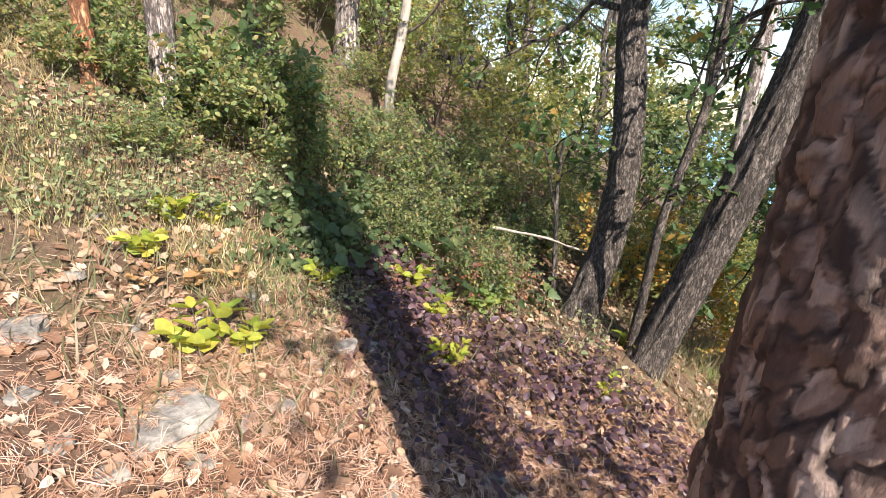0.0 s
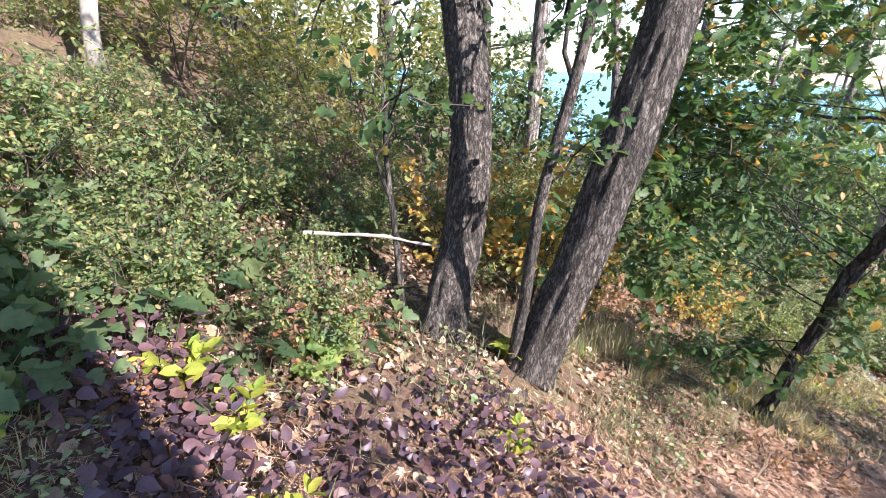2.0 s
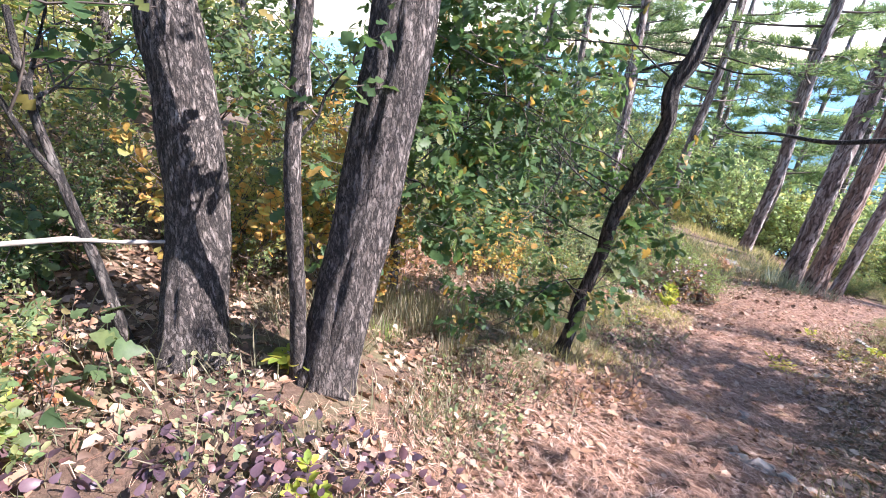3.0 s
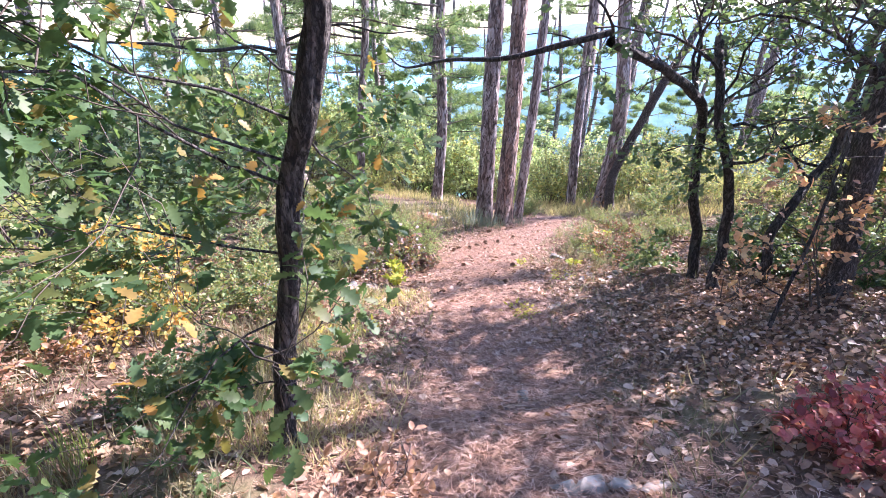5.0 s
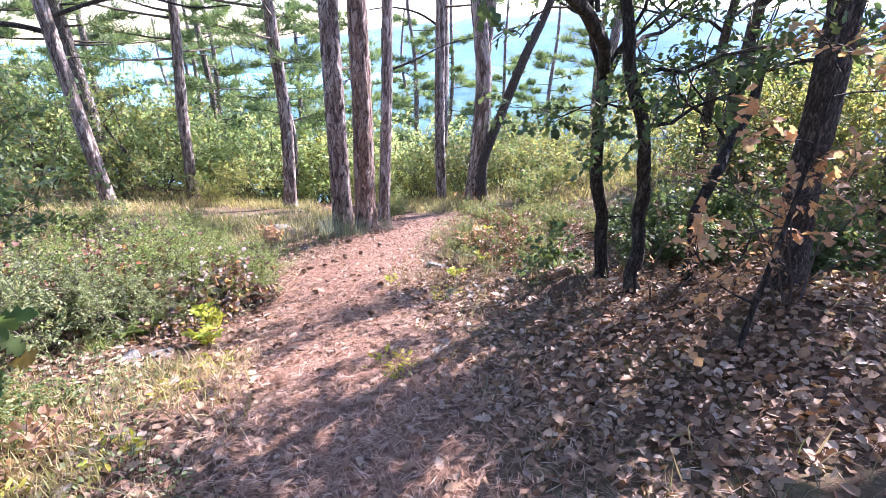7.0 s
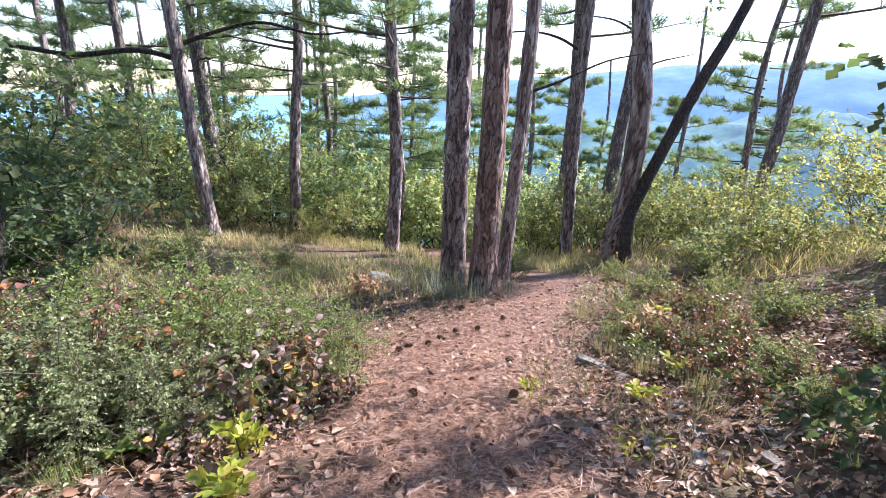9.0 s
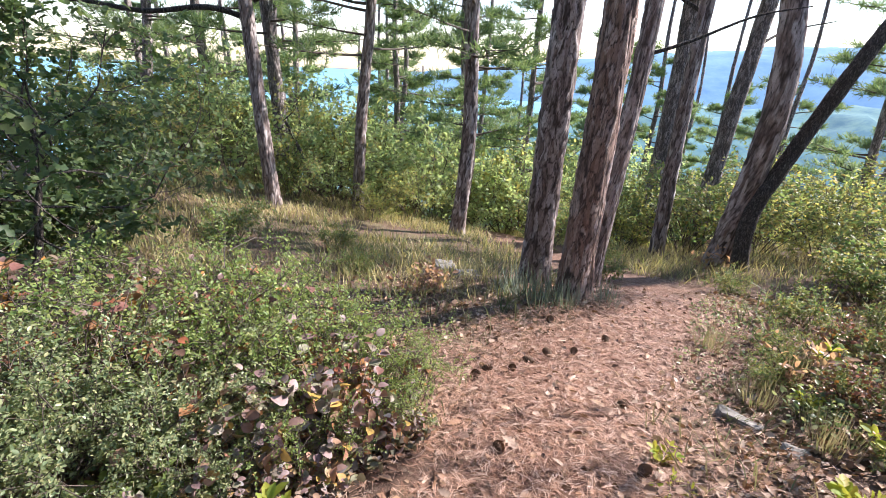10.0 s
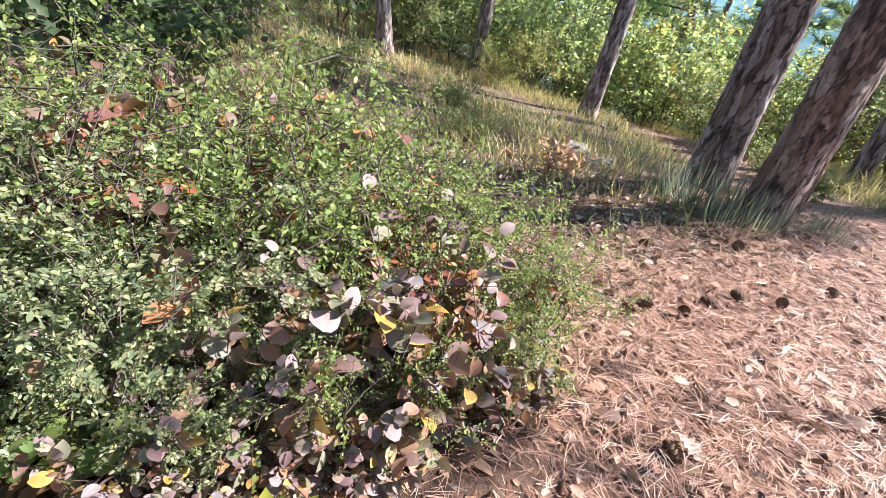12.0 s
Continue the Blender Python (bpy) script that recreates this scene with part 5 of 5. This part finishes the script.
    r = np.random.default_rng(int(abs(x * 131 + y * 977)) + 3)
    root = thing("pine_tree", x, y, (gh(x, y) if z is None else z) - 0.08, label, "tree", "pines")
    nodes = [(lean[0] * h + wobble * r.normal() * (0 < h < tall), lean[1] * h + wobble * r.normal() * (0 < h < tall), h) for h in (0, 2.5, 5, 8, 11, tall)]
    if plates:
        wide, high, deep, split = plates
        line = smooth_line(nodes, step)
        far = np.linalg.norm(line - line[0], axis=1)
        rad = radius * (1 - 0.65 * far / far[-1]) * (1 + 0.35 * np.exp(-far / (1.3 * radius + 0.03)))
        low = far <= split
        part("trunk", plated_mesh("trunk", line[low], rad[low], sides, int(x * 7) + 50, wide, high, deep), bark, root)
        if not low.all():
            high_part = np.flatnonzero(~low)[::max(1, int(0.12 / step))]
            high_part = np.concatenate([[np.flatnonzero(low)[-1] - 2], high_part])
            part("upper_trunk", plated_mesh("upper_trunk", line[high_part], rad[high_part], 24, 3, wide * 2, high * 2, deep * 0.5), bark, root)
    else:
        part("trunk", trunk_mesh("trunk", nodes, radius, radius * 0.35, sides, step, rough, 0.35, ridge, along, r.uniform(0, 50)), bark, root)
    if crown is not None:
        b, n = CROWNS[crown]
        turn = r.uniform(0, 360) if turn is None else turn
        for nm, me, mt in (("branchwork", b, TWIG), ("crown", n, NEEDLES)):
            ob = part(nm, me, mt, root, kind="stuff")
            ob.matrix_basis = pose(lean[0] * 7, lean[1] * 7, 0, 0, 0, turn)
    return root


TALL = "tall straight pine with grey-brown plated bark"
pine(10.25, 1.00, 0.155, 2, "reddish pine trunk with plated bark, close beside its twin", (0.045, -0.015), bark=PLATE_RED, sides=120, step=0.02, wobble=0.03, plates=(0.045, 0.17, 0.028, 6.0))
pine(10.80, 1.32, 0.160, 2, "thick grey pine trunk with deep bark plates", (0.02, -0.02), bark=PLATE_GREY, sides=120, step=0.02, wobble=0.03, plates=(0.045, 0.17, 0.028, 6.0))
bare_c = pine(11.25, 0.62, 0.10, None, "slender pine trunk behind the twin pines", (0.02, -0.06), wobble=0.05, bark=PLATE_GREY, sides=64, step=0.04, plates=(0.045, 0.18, 0.024, 6.0))
pine(16.03, 2.57, 0.165, 0, TALL, (0.0, -0.02), bark=PLATE_GREY, sides=64, step=0.05, plates=(0.055, 0.22, 0.028, 7.0))
pine(17.51, 5.30, 0.15, 0, TALL, (0.0, -0.06), bark=PLATE_GREY, sides=64, step=0.05, plates=(0.055, 0.22, 0.028, 7.0))
forked = pine(15.50, 6.57, 0.155, 2, "pine with long bare boughs reaching sideways", (0.0, 0.02), bark=PLATE_GREY, sides=64, step=0.05, plates=(0.055, 0.22, 0.028, 7.0))


def bough(tree, nodes, r0, r1):
    """A long bare bough, in the tree's own metres."""
    line = smooth_line(nodes, 0.15)
    part("bough", tube_mesh("bough", [(line, np.linspace(r0, r1, len(line)))], 8), DARK_BARK, tree)


bough(forked, [(0, 0, 3.75), (-0.2, 0.8, 3.95), (-0.3, 2.0, 3.85), (-0.4, 3.2, 4.0), (-0.6, 4.6, 4.05), (-0.8, 6.2, 4.2)], 0.055, 0.025)
bough(forked, [(0, 0, 4.1), (0.1, -0.7, 4.35), (0.0, -1.6, 4.5), (-0.1, -2.6, 4.3), (-0.2, -3.4, 4.35)], 0.045, 0.015)
pine(18.4, 7.6, 0.19, 0, "forked pine with spreading horizontal boughs", (0.0, 0.01))
bare_a = pine(14.29, -1.18, 0.125, None, TALL, (0.0, 0.02), bark=PLATE_GREY, sides=64, step=0.05, plates=(0.05, 0.22, 0.026, 7.0))
bare_b = pine(12.85, -1.52, 0.17, None, "pine trunk leaning towards the light", (-0.05, 0.02), bark=PLATE_GREY, sides=64, step=0.05, plates=(0.055, 0.22, 0.028, 7.0))
pine(17.0, -1.75, 0.2, 2, "thick pine dividing into two stems", (0.0, 0.0))
bare_d = pine(16.2, -2.6, 0.17, None, "pine leaning outwards over the slope", (0.02, -0.08))
pine(19.6, 2.7, 0.12, 1, TALL)
pine(23.0, 1.1, 0.13, 1, "slim pine leaning to one side", (0.0, -0.06))
pine(16.6, -6.4, 0.16, 2, "pine leaning out over the valley", (0.0, -0.08))
pine(22.0, 9.0, 0.13, 1, TALL)
pine(20.0, 10.5, 0.15, 1, TALL)
pine(20.6, 12.5, 0.16, 1, TALL)
pine(26.5, 6.0, 0.16, 3, "bushy pine lower down the slope")
for x, y, c in ((30, 2.5, 3), (28, -3, 3), (33, 8, 3), (27, 10.5, 3), (36, -4, 3), (34, 14, 3), (29, -11, 3), (31, -9, 3), (40, 4, 3), (42, 12, 3), (24, 15.5, 1), (29, 18, 3), (38, 20, 3), (21.5, -9.5, 1), (27, -14, 3), (25, 3.2, 3), (29, 6.5, 3), (32, -1, 3), (36, 9, 3), (33, 17, 3), (30, -5.5, 3), (38, 0.5, 3), (35, -9, 3), (45, -2, 3), (46, 8, 3)):
    pine(x + 0.01, y, 0.15, c, "pine lower down the slope with layered boughs")
bough(bare_a, [(0, 0, 4.0), (0.2, 0.5, 4.3), (0.3, 1.1, 4.4), (0.4, 1.8, 4.3)], 0.03, 0.008)
bough(bare_a, [(0, 0, 5.2), (-0.2, -0.6, 5.5), (-0.3, -1.4, 5.7)], 0.03, 0.008)
bough(bare_b, [(-0.2, 0.1, 4.6), (-0.3, -0.6, 5.0), (-0.2, -1.5, 5.3)], 0.035, 0.01)
bough(bare_b, [(-0.15, 0.05, 3.4), (0.3, -0.3, 3.6), (0.9, -0.6, 3.7)], 0.025, 0.006)
bough(bare_c, [(0.05, -0.15, 2.6), (0.1, -0.6, 2.75), (0.2, -1.2, 3.0), (0.2, -1.7, 3.1)], 0.022, 0.006)
bough(bare_d, [(0.08, -0.3, 4.2), (0.4, -0.9, 4.5), (0.5, -1.8, 4.7)], 0.03, 0.008)
bough(bare_d, [(0.1, -0.4, 5.0), (-0.1, 0.3, 5.3), (-0.2, 1.2, 5.4)], 0.03, 0.008)
# pines on the bank and behind
pine(0.66, 0.46, 0.205, None, "massive pine trunk with flaking reddish bark plates", (0.0, 0.0), sides=230, step=0.007, wobble=0.0, bark=PLATE_NEAR, plates=(0.05, 0.085, 0.03, 3.0))
# Added out of view, sunward of the massive trunk, to keep it shaded.
pine(1.62, -1.33, 0.19, None, "unseen pine trunk added to shade the massive pine", (0.03, 0.0), tall=13)
pine(-2.61, 3.55, 0.06, None, "young pine with orange-red peeling bark", (0.03, 0.02), bark=ORANGE_BARK, tall=7)
pine(-2.2, 3.75, 0.09, 2, "rough dark pine trunk on the bank", (-0.03, 0.0), tall=10)
pine(-1.55, 7.6, 0.17, 2, "broken pine trunk with torn bark", (0.02, 0.0))
pine(1.6, 10.5, 0.12, 0, "dark pine trunk behind the thicket", (0.02, 0.0))
pine(-3.6, 9.5, 0.14, 1, TALL)
pine(3.6, 12.0, 0.15, 1, TALL)
pine(4.3, 6.9, 0.11, 2, "dark pine trunk in the thicket")
pine(8.6, 9.8, 0.14, 2, TALL)
pine(12.4, 10.8, 0.15, 0, TALL)
pine(6.2, 11.5, 0.15, 1, TALL)
pine(-5.5, 3.0, 0.16, 1, TALL)


def dead_stem(name, nodes, r0, r1, label, limbs=(), seed=1, rough=0.006):
    x, y, z = nodes[0]
    root = thing(name, x, y, z - 0.03, label, "dead tree")
    part("trunk", trunk_mesh("trunk", [(a - x, b - y, c - z) for a, b, c in nodes], r0, r1, 14, 0.04, rough, 0.1, 12.0, 6.0, seed), DEAD, root)
    if limbs:
        r = np.random.default_rng(seed)
        tubes, tips = [], []
        for (a, b, c), w, l, q in limbs:
            grow(r, (a - x, b - y, c - z), w, l, q, 2, 0.2, -0.03, 4, tubes, tips)
        part("bare_branches", tube_mesh("bare_branches", tubes, 4), TWIG, root)


dead_stem("dead_tree", [on_ground(-0.73, 6.15), (-0.72, 6.2, 1.5), (-0.6, 6.3, 2.2), (-0.5, 6.4, 3.2), (-0.4, 6.5, 4.4)], 0.065, 0.04, "bleached dead trunk standing in the thicket",
          [((-0.6, 6.3, 2.1), (0.9, 0.2, 0.35), 1.5, 0.02), ((-0.55, 6.35, 2.6), (0.9, -0.1, 0.1), 1.6, 0.02), ((-0.5, 6.4, 3.0), (0.8, 0.5, 0.2), 1.4, 0.02), ((-0.5, 6.4, 3.2), (-0.8, 0.1, 0.3), 1.2, 0.02)], 61)
dead_stem("dead_branch", [(0.45, 3.68, 0.41), (0.62, 3.62, 0.40), (0.88, 3.52, 0.39), (1.02, 3.45, 0.36), (1.20, 3.36, 0.33)], 0.009, 0.006, "bleached dead branch leaning through the thicket", (), 62)
dead_stem("fallen_branch", [(3.40, 1.33, gh(3.40, 1.33) - 0.02), (3.38, 1.25, gh(3.38, 1.25) + 0.04), (3.43, 1.12, gh(3.43, 1.12) + 0.03), (3.39, 0.97, gh(3.39, 0.97) + 0.03), (3.44, 0.84, gh(3.44, 0.84) + 0.02), (3.41, 0.72, gh(3.41, 0.72) - 0.03)], 0.042, 0.018, "pale weathered root across the path edge", (), 63, 0.016)


# ---- stones and cones ----
def stone(x, y, size, flat=0.5, material=ROCK, label="grey limestone rock half sunk in the litter", seed=0, sink=0.35):
    bm = bmesh.new()
    bmesh.ops.create_icosphere(bm, subdivisions=3, radius=1.0)
    for v in bm.verts:
        p = Vector([math.copysign(abs(c) ** 0.45, c) for c in v.co]) * 0.85
        n = noise.noise(p * 1.1 + Vector((seed * 3.7, 0, 0))) * 0.35 + noise.noise(p * 2.6 + Vector((seed, 5, 0))) * 0.16 + noise.noise(p * 7 + Vector((seed, 2, 0))) * 0.10
        q = p * (1 + n)
        v.co = Vector((q.x, q.y * (0.65 + 0.3 * math.sin(seed)), q.z * flat)) * size
    me = bpy.data.meshes.new("rock")
    bm.to_mesh(me)
    bm.free()
    me.materials.append(material)
    ob = new("rock", me)
    ob.matrix_basis = pose(x, y, gh(x, y) + size * flat * (1 - 2 * sink) * 0.6, 0, 0, seed * 57)
    return tagged(ob, label, "rock", "rocks on the forest floor")


for k, (x, y, s, f) in enumerate([(-0.89, 1.24, 0.20, 0.25), (-1.47, 1.37, 0.12, 0.4), (-1.29, 1.12, 0.09, 0.35), (-1.19, 1.12, 0.05, 0.4), (-0.66, 1.33, 0.07, 0.35), (-0.58, 1.47, 0.08, 0.35), (-0.91, 0.98, 0.06, 0.4),
                                  (-0.44, 1.99, 0.085, 0.7), (-0.33, 2.07, 0.07, 0.8), (0.29, 1.47, 0.09, 0.5), (-0.14, 1.47, 0.04, 0.4), (-1.08, 2.43, 0.06, 0.5), (0.05, 1.46, 0.04, 0.5), (-0.95, 2.07, 0.06, 0.5),
                                  (-1.08, 1.02, 0.06, 0.4), (2.18, 2.3, 0.06, 0.6), (2.46, 2.99, 0.05, 0.5), (3.42, 2.52, 0.07, 0.4), (4.41, 1.34, 0.08, 0.4), (6.35, 3.91, 0.14, 0.6), (5.8, 5.0, 0.15, 0.5), (6.2, 3.6, 0.1, 0.5),
                                  (8.36, 0.32, 0.17, 0.5), (8.62, 0.14, 0.08, 0.5), (7.0, 0.48, 0.12, 0.3), (6.6, 3.0, 0.11, 0.4), (6.62, 2.8, 0.10, 0.4), (6.74, 2.65, 0.06, 0.5), (6.27, 2.39, 0.07, 0.4), (6.9, -0.06, 0.07, 0.5),
                                  (5.97, 0.84, 0.12, 0.25), (11.9, 2.42, 0.24, 0.75), (11.6, 2.15, 0.22, 0.4), (11.5, 2.0, 0.10, 0.4), (5.7, -0.25, 0.07, 0.5), (3.2, 1.9, 0.05, 0.3), (2.75, 1.7, 0.04, 0.4), (7.1, 0.2, 0.09, 0.35), (10.35, 1.75, 0.06, 0.4), (-0.98, 1.42, 0.05, 0.4), (-0.72, 1.12, 0.06, 0.35), (-0.45, 1.08, 0.04, 0.4), (-1.2, 1.6, 0.05, 0.4), (-1.55, 1.75, 0.07, 0.4), (-0.5, 1.75, 0.035, 0.5), (-0.12, 1.25, 0.05, 0.4), (0.12, 1.62, 0.035, 0.5), (-1.75, 2.2, 0.07, 0.5), (4.9, 2.3, 0.05, 0.4), (5.4, 2.2, 0.04, 0.4), (7.55, 0.75, 0.05, 0.4), (7.2, 0.75, 0.06, 0.4), (6.84, 0.34, 0.09, 0.5), (6.77, 0.05, 0.08, 0.5), (7.02, -0.12, 0.10, 0.5), (7.45, 0.12, 0.08, 0.45), (6.55, 0.2, 0.06, 0.5), (8.05, 0.2, 0.08, 0.5)]):
    stone(x, y, s * 0.85, f * 0.85, seed=k + 1, sink=0.5)
for k, (x, y, s) in enumerate([(-0.29, 1.21, 0.045), (-0.32, 1.61, 0.035), (6.67, -0.38, 0.16), (6.28, 0.11, 0.08), (10.5, 1.45, 0.13), (-0.75, 1.75, 0.035), (7.9, 1.15, 0.03), (8.21, 1.6, 0.055)]):
    stone(x, y, s, 0.45, BROWN_STONE, "brown earthy stone among the litter", seed=k + 60)


def pine_cone():
    root = thing("pine_cone", 0, 0, 0, "open brown pine cone lying on the needles", "pine cone", "pine cones")
    v, f = [], []
    for k in range(60):
        z = k / 60
        a = k * 2.39996
        r = 0.024 * math.sin(math.pi * (0.12 + 0.84 * z)) ** 0.7
        c, s_ = math.cos(a), math.sin(a)
        h = z * 0.06
        w = 0.008
        b = len(v)
        v += [(c * r * 0.3, s_ * r * 0.3, h), (c * r - s_ * w, s_ * r + c * w, h + 0.006), (c * r * 1.15, s_ * r * 1.15, h + 0.010), (c * r + s_ * w, s_ * r - c * w, h + 0.006)]
        f.append((b, b + 1, b + 2, b + 3))
    me = mesh_of("scale_whorl", v, f)
    part("scale_whorl", me, CONE, root)
    part("core", tube_mesh("core", [(np.array([(0, 0, 0.0), (0, 0, 0.02), (0, 0, 0.045), (0, 0, 0.06)]), [0.006, 0.017, 0.015, 0.003])], 8), CONE, root)
    return root


for k, (x, y) in enumerate([(8.63, 1.85), (8.68, 1.84), (8.82, 1.48), (8.93, 1.35), (8.98, 1.19), (8.41, 1.01), (8.75, 1.62), (6.93, 3.06), (7.25, 2.58), (9.5, 1.3), (9.2, 0.9), (7.9, 1.75), (6.45, 2.0), (7.7, 1.1), (6.9, 1.75), (5.3, 1.8), (9.4, 1.8), (6.8, 1.2)]):
    ob = set_down("cone", pine_cone, x, y, rng.uniform(1.0, 1.3), lean=(85, rng.uniform(0, 60)))
    ob.location.z += 0.06


# ---- litter and grass ----
def scatter(n, lo, hi, keep):
    x, y = rng.uniform(lo[0], hi[0], n), rng.uniform(lo[1], hi[1], n)
    ok = rng.random(n) < keep(x, y)
    return x[ok], y[ok]


def patchy(x, y, f, seed):
    return np.array([noise.noise((a * f, b * f, seed)) for a, b in zip(x, y)])


def flat_pieces(name, template, x, y, size, tilt, lift, material, label):
    n = len(x)
    a = rng.uniform(0, 2 * math.pi, n)
    e = 0.05
    gx, gy = (heights(x + e, y) - heights(x - e, y)) / (2 * e), (heights(x, y + e) - heights(x, y - e)) / (2 * e)
    way = np.stack([np.cos(a), np.sin(a), np.cos(a) * gx + np.sin(a) * gy], 1) + rng.normal(size=(n, 3)) * tilt * 0.5
    nrm = np.stack([-gx, -gy, np.ones(n)], 1) + rng.normal(size=(n, 3)) * tilt
    pos = np.stack([x, y, heights(x, y) + lift * rng.random(n)], 1)
    me = leaf_mesh(name, template, pos, way, nrm, size)
    me.materials.append(material)
    tagged(new(name, me), label, "leaf litter", kind="stuff")


x, y = scatter(62000, (-3.2, -2.6), (11, 5), lambda x, y: np.clip(0.75 - 1.1 * np.exp(-(track_distance(x, y) / 0.45) ** 2) * (x > 1) - 0.1 * (x < 0.2), 0.2, 1) * np.clip(1.1 - 0.06 * np.maximum(0, x - 4), 0.3, 1))
flat_pieces("fallen_leaves", DRYLEAF, x, y, rng.uniform(0.025, 0.068, len(x)), 0.5, 0.035, LITTER, "fallen tan and brown oak leaves over the ground")
x, y = scatter(4200, (-3.2, -2.0), (8.5, 4.2), lambda x, y: np.clip(0.8 - 0.5 * np.exp(-(track_distance(x, y) / 0.5) ** 2), 0, 1))
flat_pieces("fallen_oak_leaves", OAKLEAF, x, y, rng.uniform(0.06, 0.10, len(x)), 0.35, 0.05, LITTER, "pale lobed oak leaves fallen on the litter")
# needles in pairs from one sheath, slightly bowed
x, y = scatter(7000, (4.2, -1.9), (8.6, 0.8), lambda x, y: np.clip(track_distance(x, y) / 0.9 - 0.3, 0, 1))
flat_pieces("fallen_leaves", DRYLEAF, x, y, rng.uniform(0.02, 0.055, len(x)), 0.6, 0.05, LITTER, "curled brown oak leaves heaped under the crooked oaks")
needle = (np.array([(-0.016, 0, 0), (0.016, 0, 0), (-0.10, 0.55, 0.03), (-0.065, 0.55, 0.03), (-0.125, 1, 0), (-0.105, 1, 0), (0.045, 0.6, 0.02), (0.08, 0.6, 0.02), (0.15, 1, 0), (0.165, 1, 0)]),
          np.array([(0, 1, 3, 2), (2, 3, 5, 4), (0, 1, 7, 6), (6, 7, 9, 8)]))
straw = (np.array([(-0.017, 0, 0), (0.017, 0, 0), (0.03, 1, 0.0), (0.005, 1, 0.0)]), np.array([(0, 1, 2, 3)]))


def needle_bed(x, y):
    return np.clip(1.3 - track_distance(x, y) / 1.1 + 0.5 * (x < 0.3), 0.06, 1) * np.clip(1.35 - 0.35 * np.exp(-((x - 4.5) / 1.6) ** 2), 0, 1)


x, y = scatter(300000, (-3, -2), (12, 5), needle_bed)
flat_pieces("fallen_needles", straw, x, y, rng.uniform(0.03, 0.085, len(x)), 0.22, 0.035, NEEDLE_LITTER, "fallen reddish-brown pine needles matted on the path")
x, y = scatter(100000, (-2.2, -0.6), (10.6, 3.4), needle_bed)
flat_pieces("fallen_needles", needle, x, y, rng.uniform(0.04, 0.08, len(x)), 0.25, 0.05, NEEDLE_LITTER, "pairs of long tan pine needles lying loose")
# bark flakes and twig bits on the path
x, y = scatter(2600, (-2.2, -0.6), (11, 3.2), lambda x, y: np.clip(1.2 - track_distance(x, y), 0.1, 1))
flat_pieces("bark_flakes", DRYLEAF, x, y, rng.uniform(0.015, 0.05, len(x)), 0.5, 0.05, PLATE_FLAKE, "small flakes of pine bark and broken twigs on the path")


def blades(name, n, lo, hi, keep, tall, material, label, width=0.02):
    x, y = scatter(n, lo, hi, keep)
    k = len(x)
    t = (BLADE[0] * np.array([width, 1, 1]), BLADE[1])
    way = np.stack([rng.normal(size=k) * 0.45, rng.normal(size=k) * 0.45, np.ones(k)], 1)
    me = leaf_mesh(name, t, np.stack([x, y, heights(x, y) - 0.01], 1), way, rng.normal(size=(k, 3)), tall * rng.uniform(0.4, 1.25, k))
    me.materials.append(material)
    tagged(new(name, me), label, "grass", kind="stuff")


def off_path(x, y):
    return np.clip((track_distance(x, y) - 0.45) / 0.5, 0, 1)


blades("dry_grass", 60000, (-4, -4), (14, 7), lambda x, y: off_path(x, y) * np.clip(patchy(x, y, 0.8, 2.0) * 2.2 + 0.25, 0, 1) * np.clip(1 - 1.2 * np.exp(-((x - 5.2) ** 2 + (y + 0.3) ** 2) / 1.6), 0.05, 1), 0.17, DRY_GRASS, "thin dry straw-coloured grass")
blades("dry_grass", 12000, (1.6, 2.2), (5.2, 4.2), lambda x, y: off_path(x, y) * np.clip(patchy(x, y, 1.3, 6.0) * 2.5 + 0.2, 0, 1), 0.15, DRY_GRASS, "dry grass on the bank beside the oaks")
blades("dry_grass", 24000, (-4.5, 1.5), (-0.5, 4.5), lambda x, y: np.clip(patchy(x, y, 1.4, 11.0) * 2.0 + 0.75, 0, 1) * np.clip((track_distance(x, y) - 1.2) / 0.6, 0, 1), 0.11, STRAW, "straw-coloured grass on the sunlit bank")
blades("dry_grass", 12000, (3.4, 1.9), (6.4, 3.5), lambda x, y: np.clip((track_distance(x, y) - 0.5) / 0.4, 0, 1) * np.clip(patchy(x, y, 1.5, 21.0) * 2.0 + 0.6, 0, 1), 0.13, STRAW, "sunlit dry grass along the path edge")
blades("green_grass", 7000, (-4.5, 1.8), (-0.5, 4.5), lambda x, y: np.clip(patchy(x, y, 1.2, 15.0) * 2.5 + 0.3, 0, 1), 0.16, GREEN_GRASS, "fresh green grass on the sunlit bank")
blades("green_grass", 36000, (-4, -4), (14, 7), lambda x, y: off_path(x, y) * np.clip(patchy(x, y, 0.9, 9.0) * 2.2 + 0.05, 0, 1) * np.clip(1 - 1.2 * np.exp(-((x - 5.2) ** 2 + (y + 0.3) ** 2) / 1.6), 0.05, 1), 0.15, GREEN_GRASS, "short green grass among the litter")
blades("meadow_grass", 60000, (10.2, -6), (24, 10), lambda x, y: np.clip(patchy(x, y, 0.5, 4.0) * 1.5 + 0.6, 0, 1) * (track_distance(x, y) > 0.5), 0.22, STRAW, "sunlit straw-yellow grass between the pines", 0.025)
blades("meadow_grass", 40000, (9.5, -6), (24, 10), lambda x, y: np.clip(patchy(x, y, 0.5, 14.0) * 1.5 + 0.5, 0, 1) * (track_distance(x, y) > 0.7), 0.2, GREEN_GRASS, "green grass between the pines", 0.025)
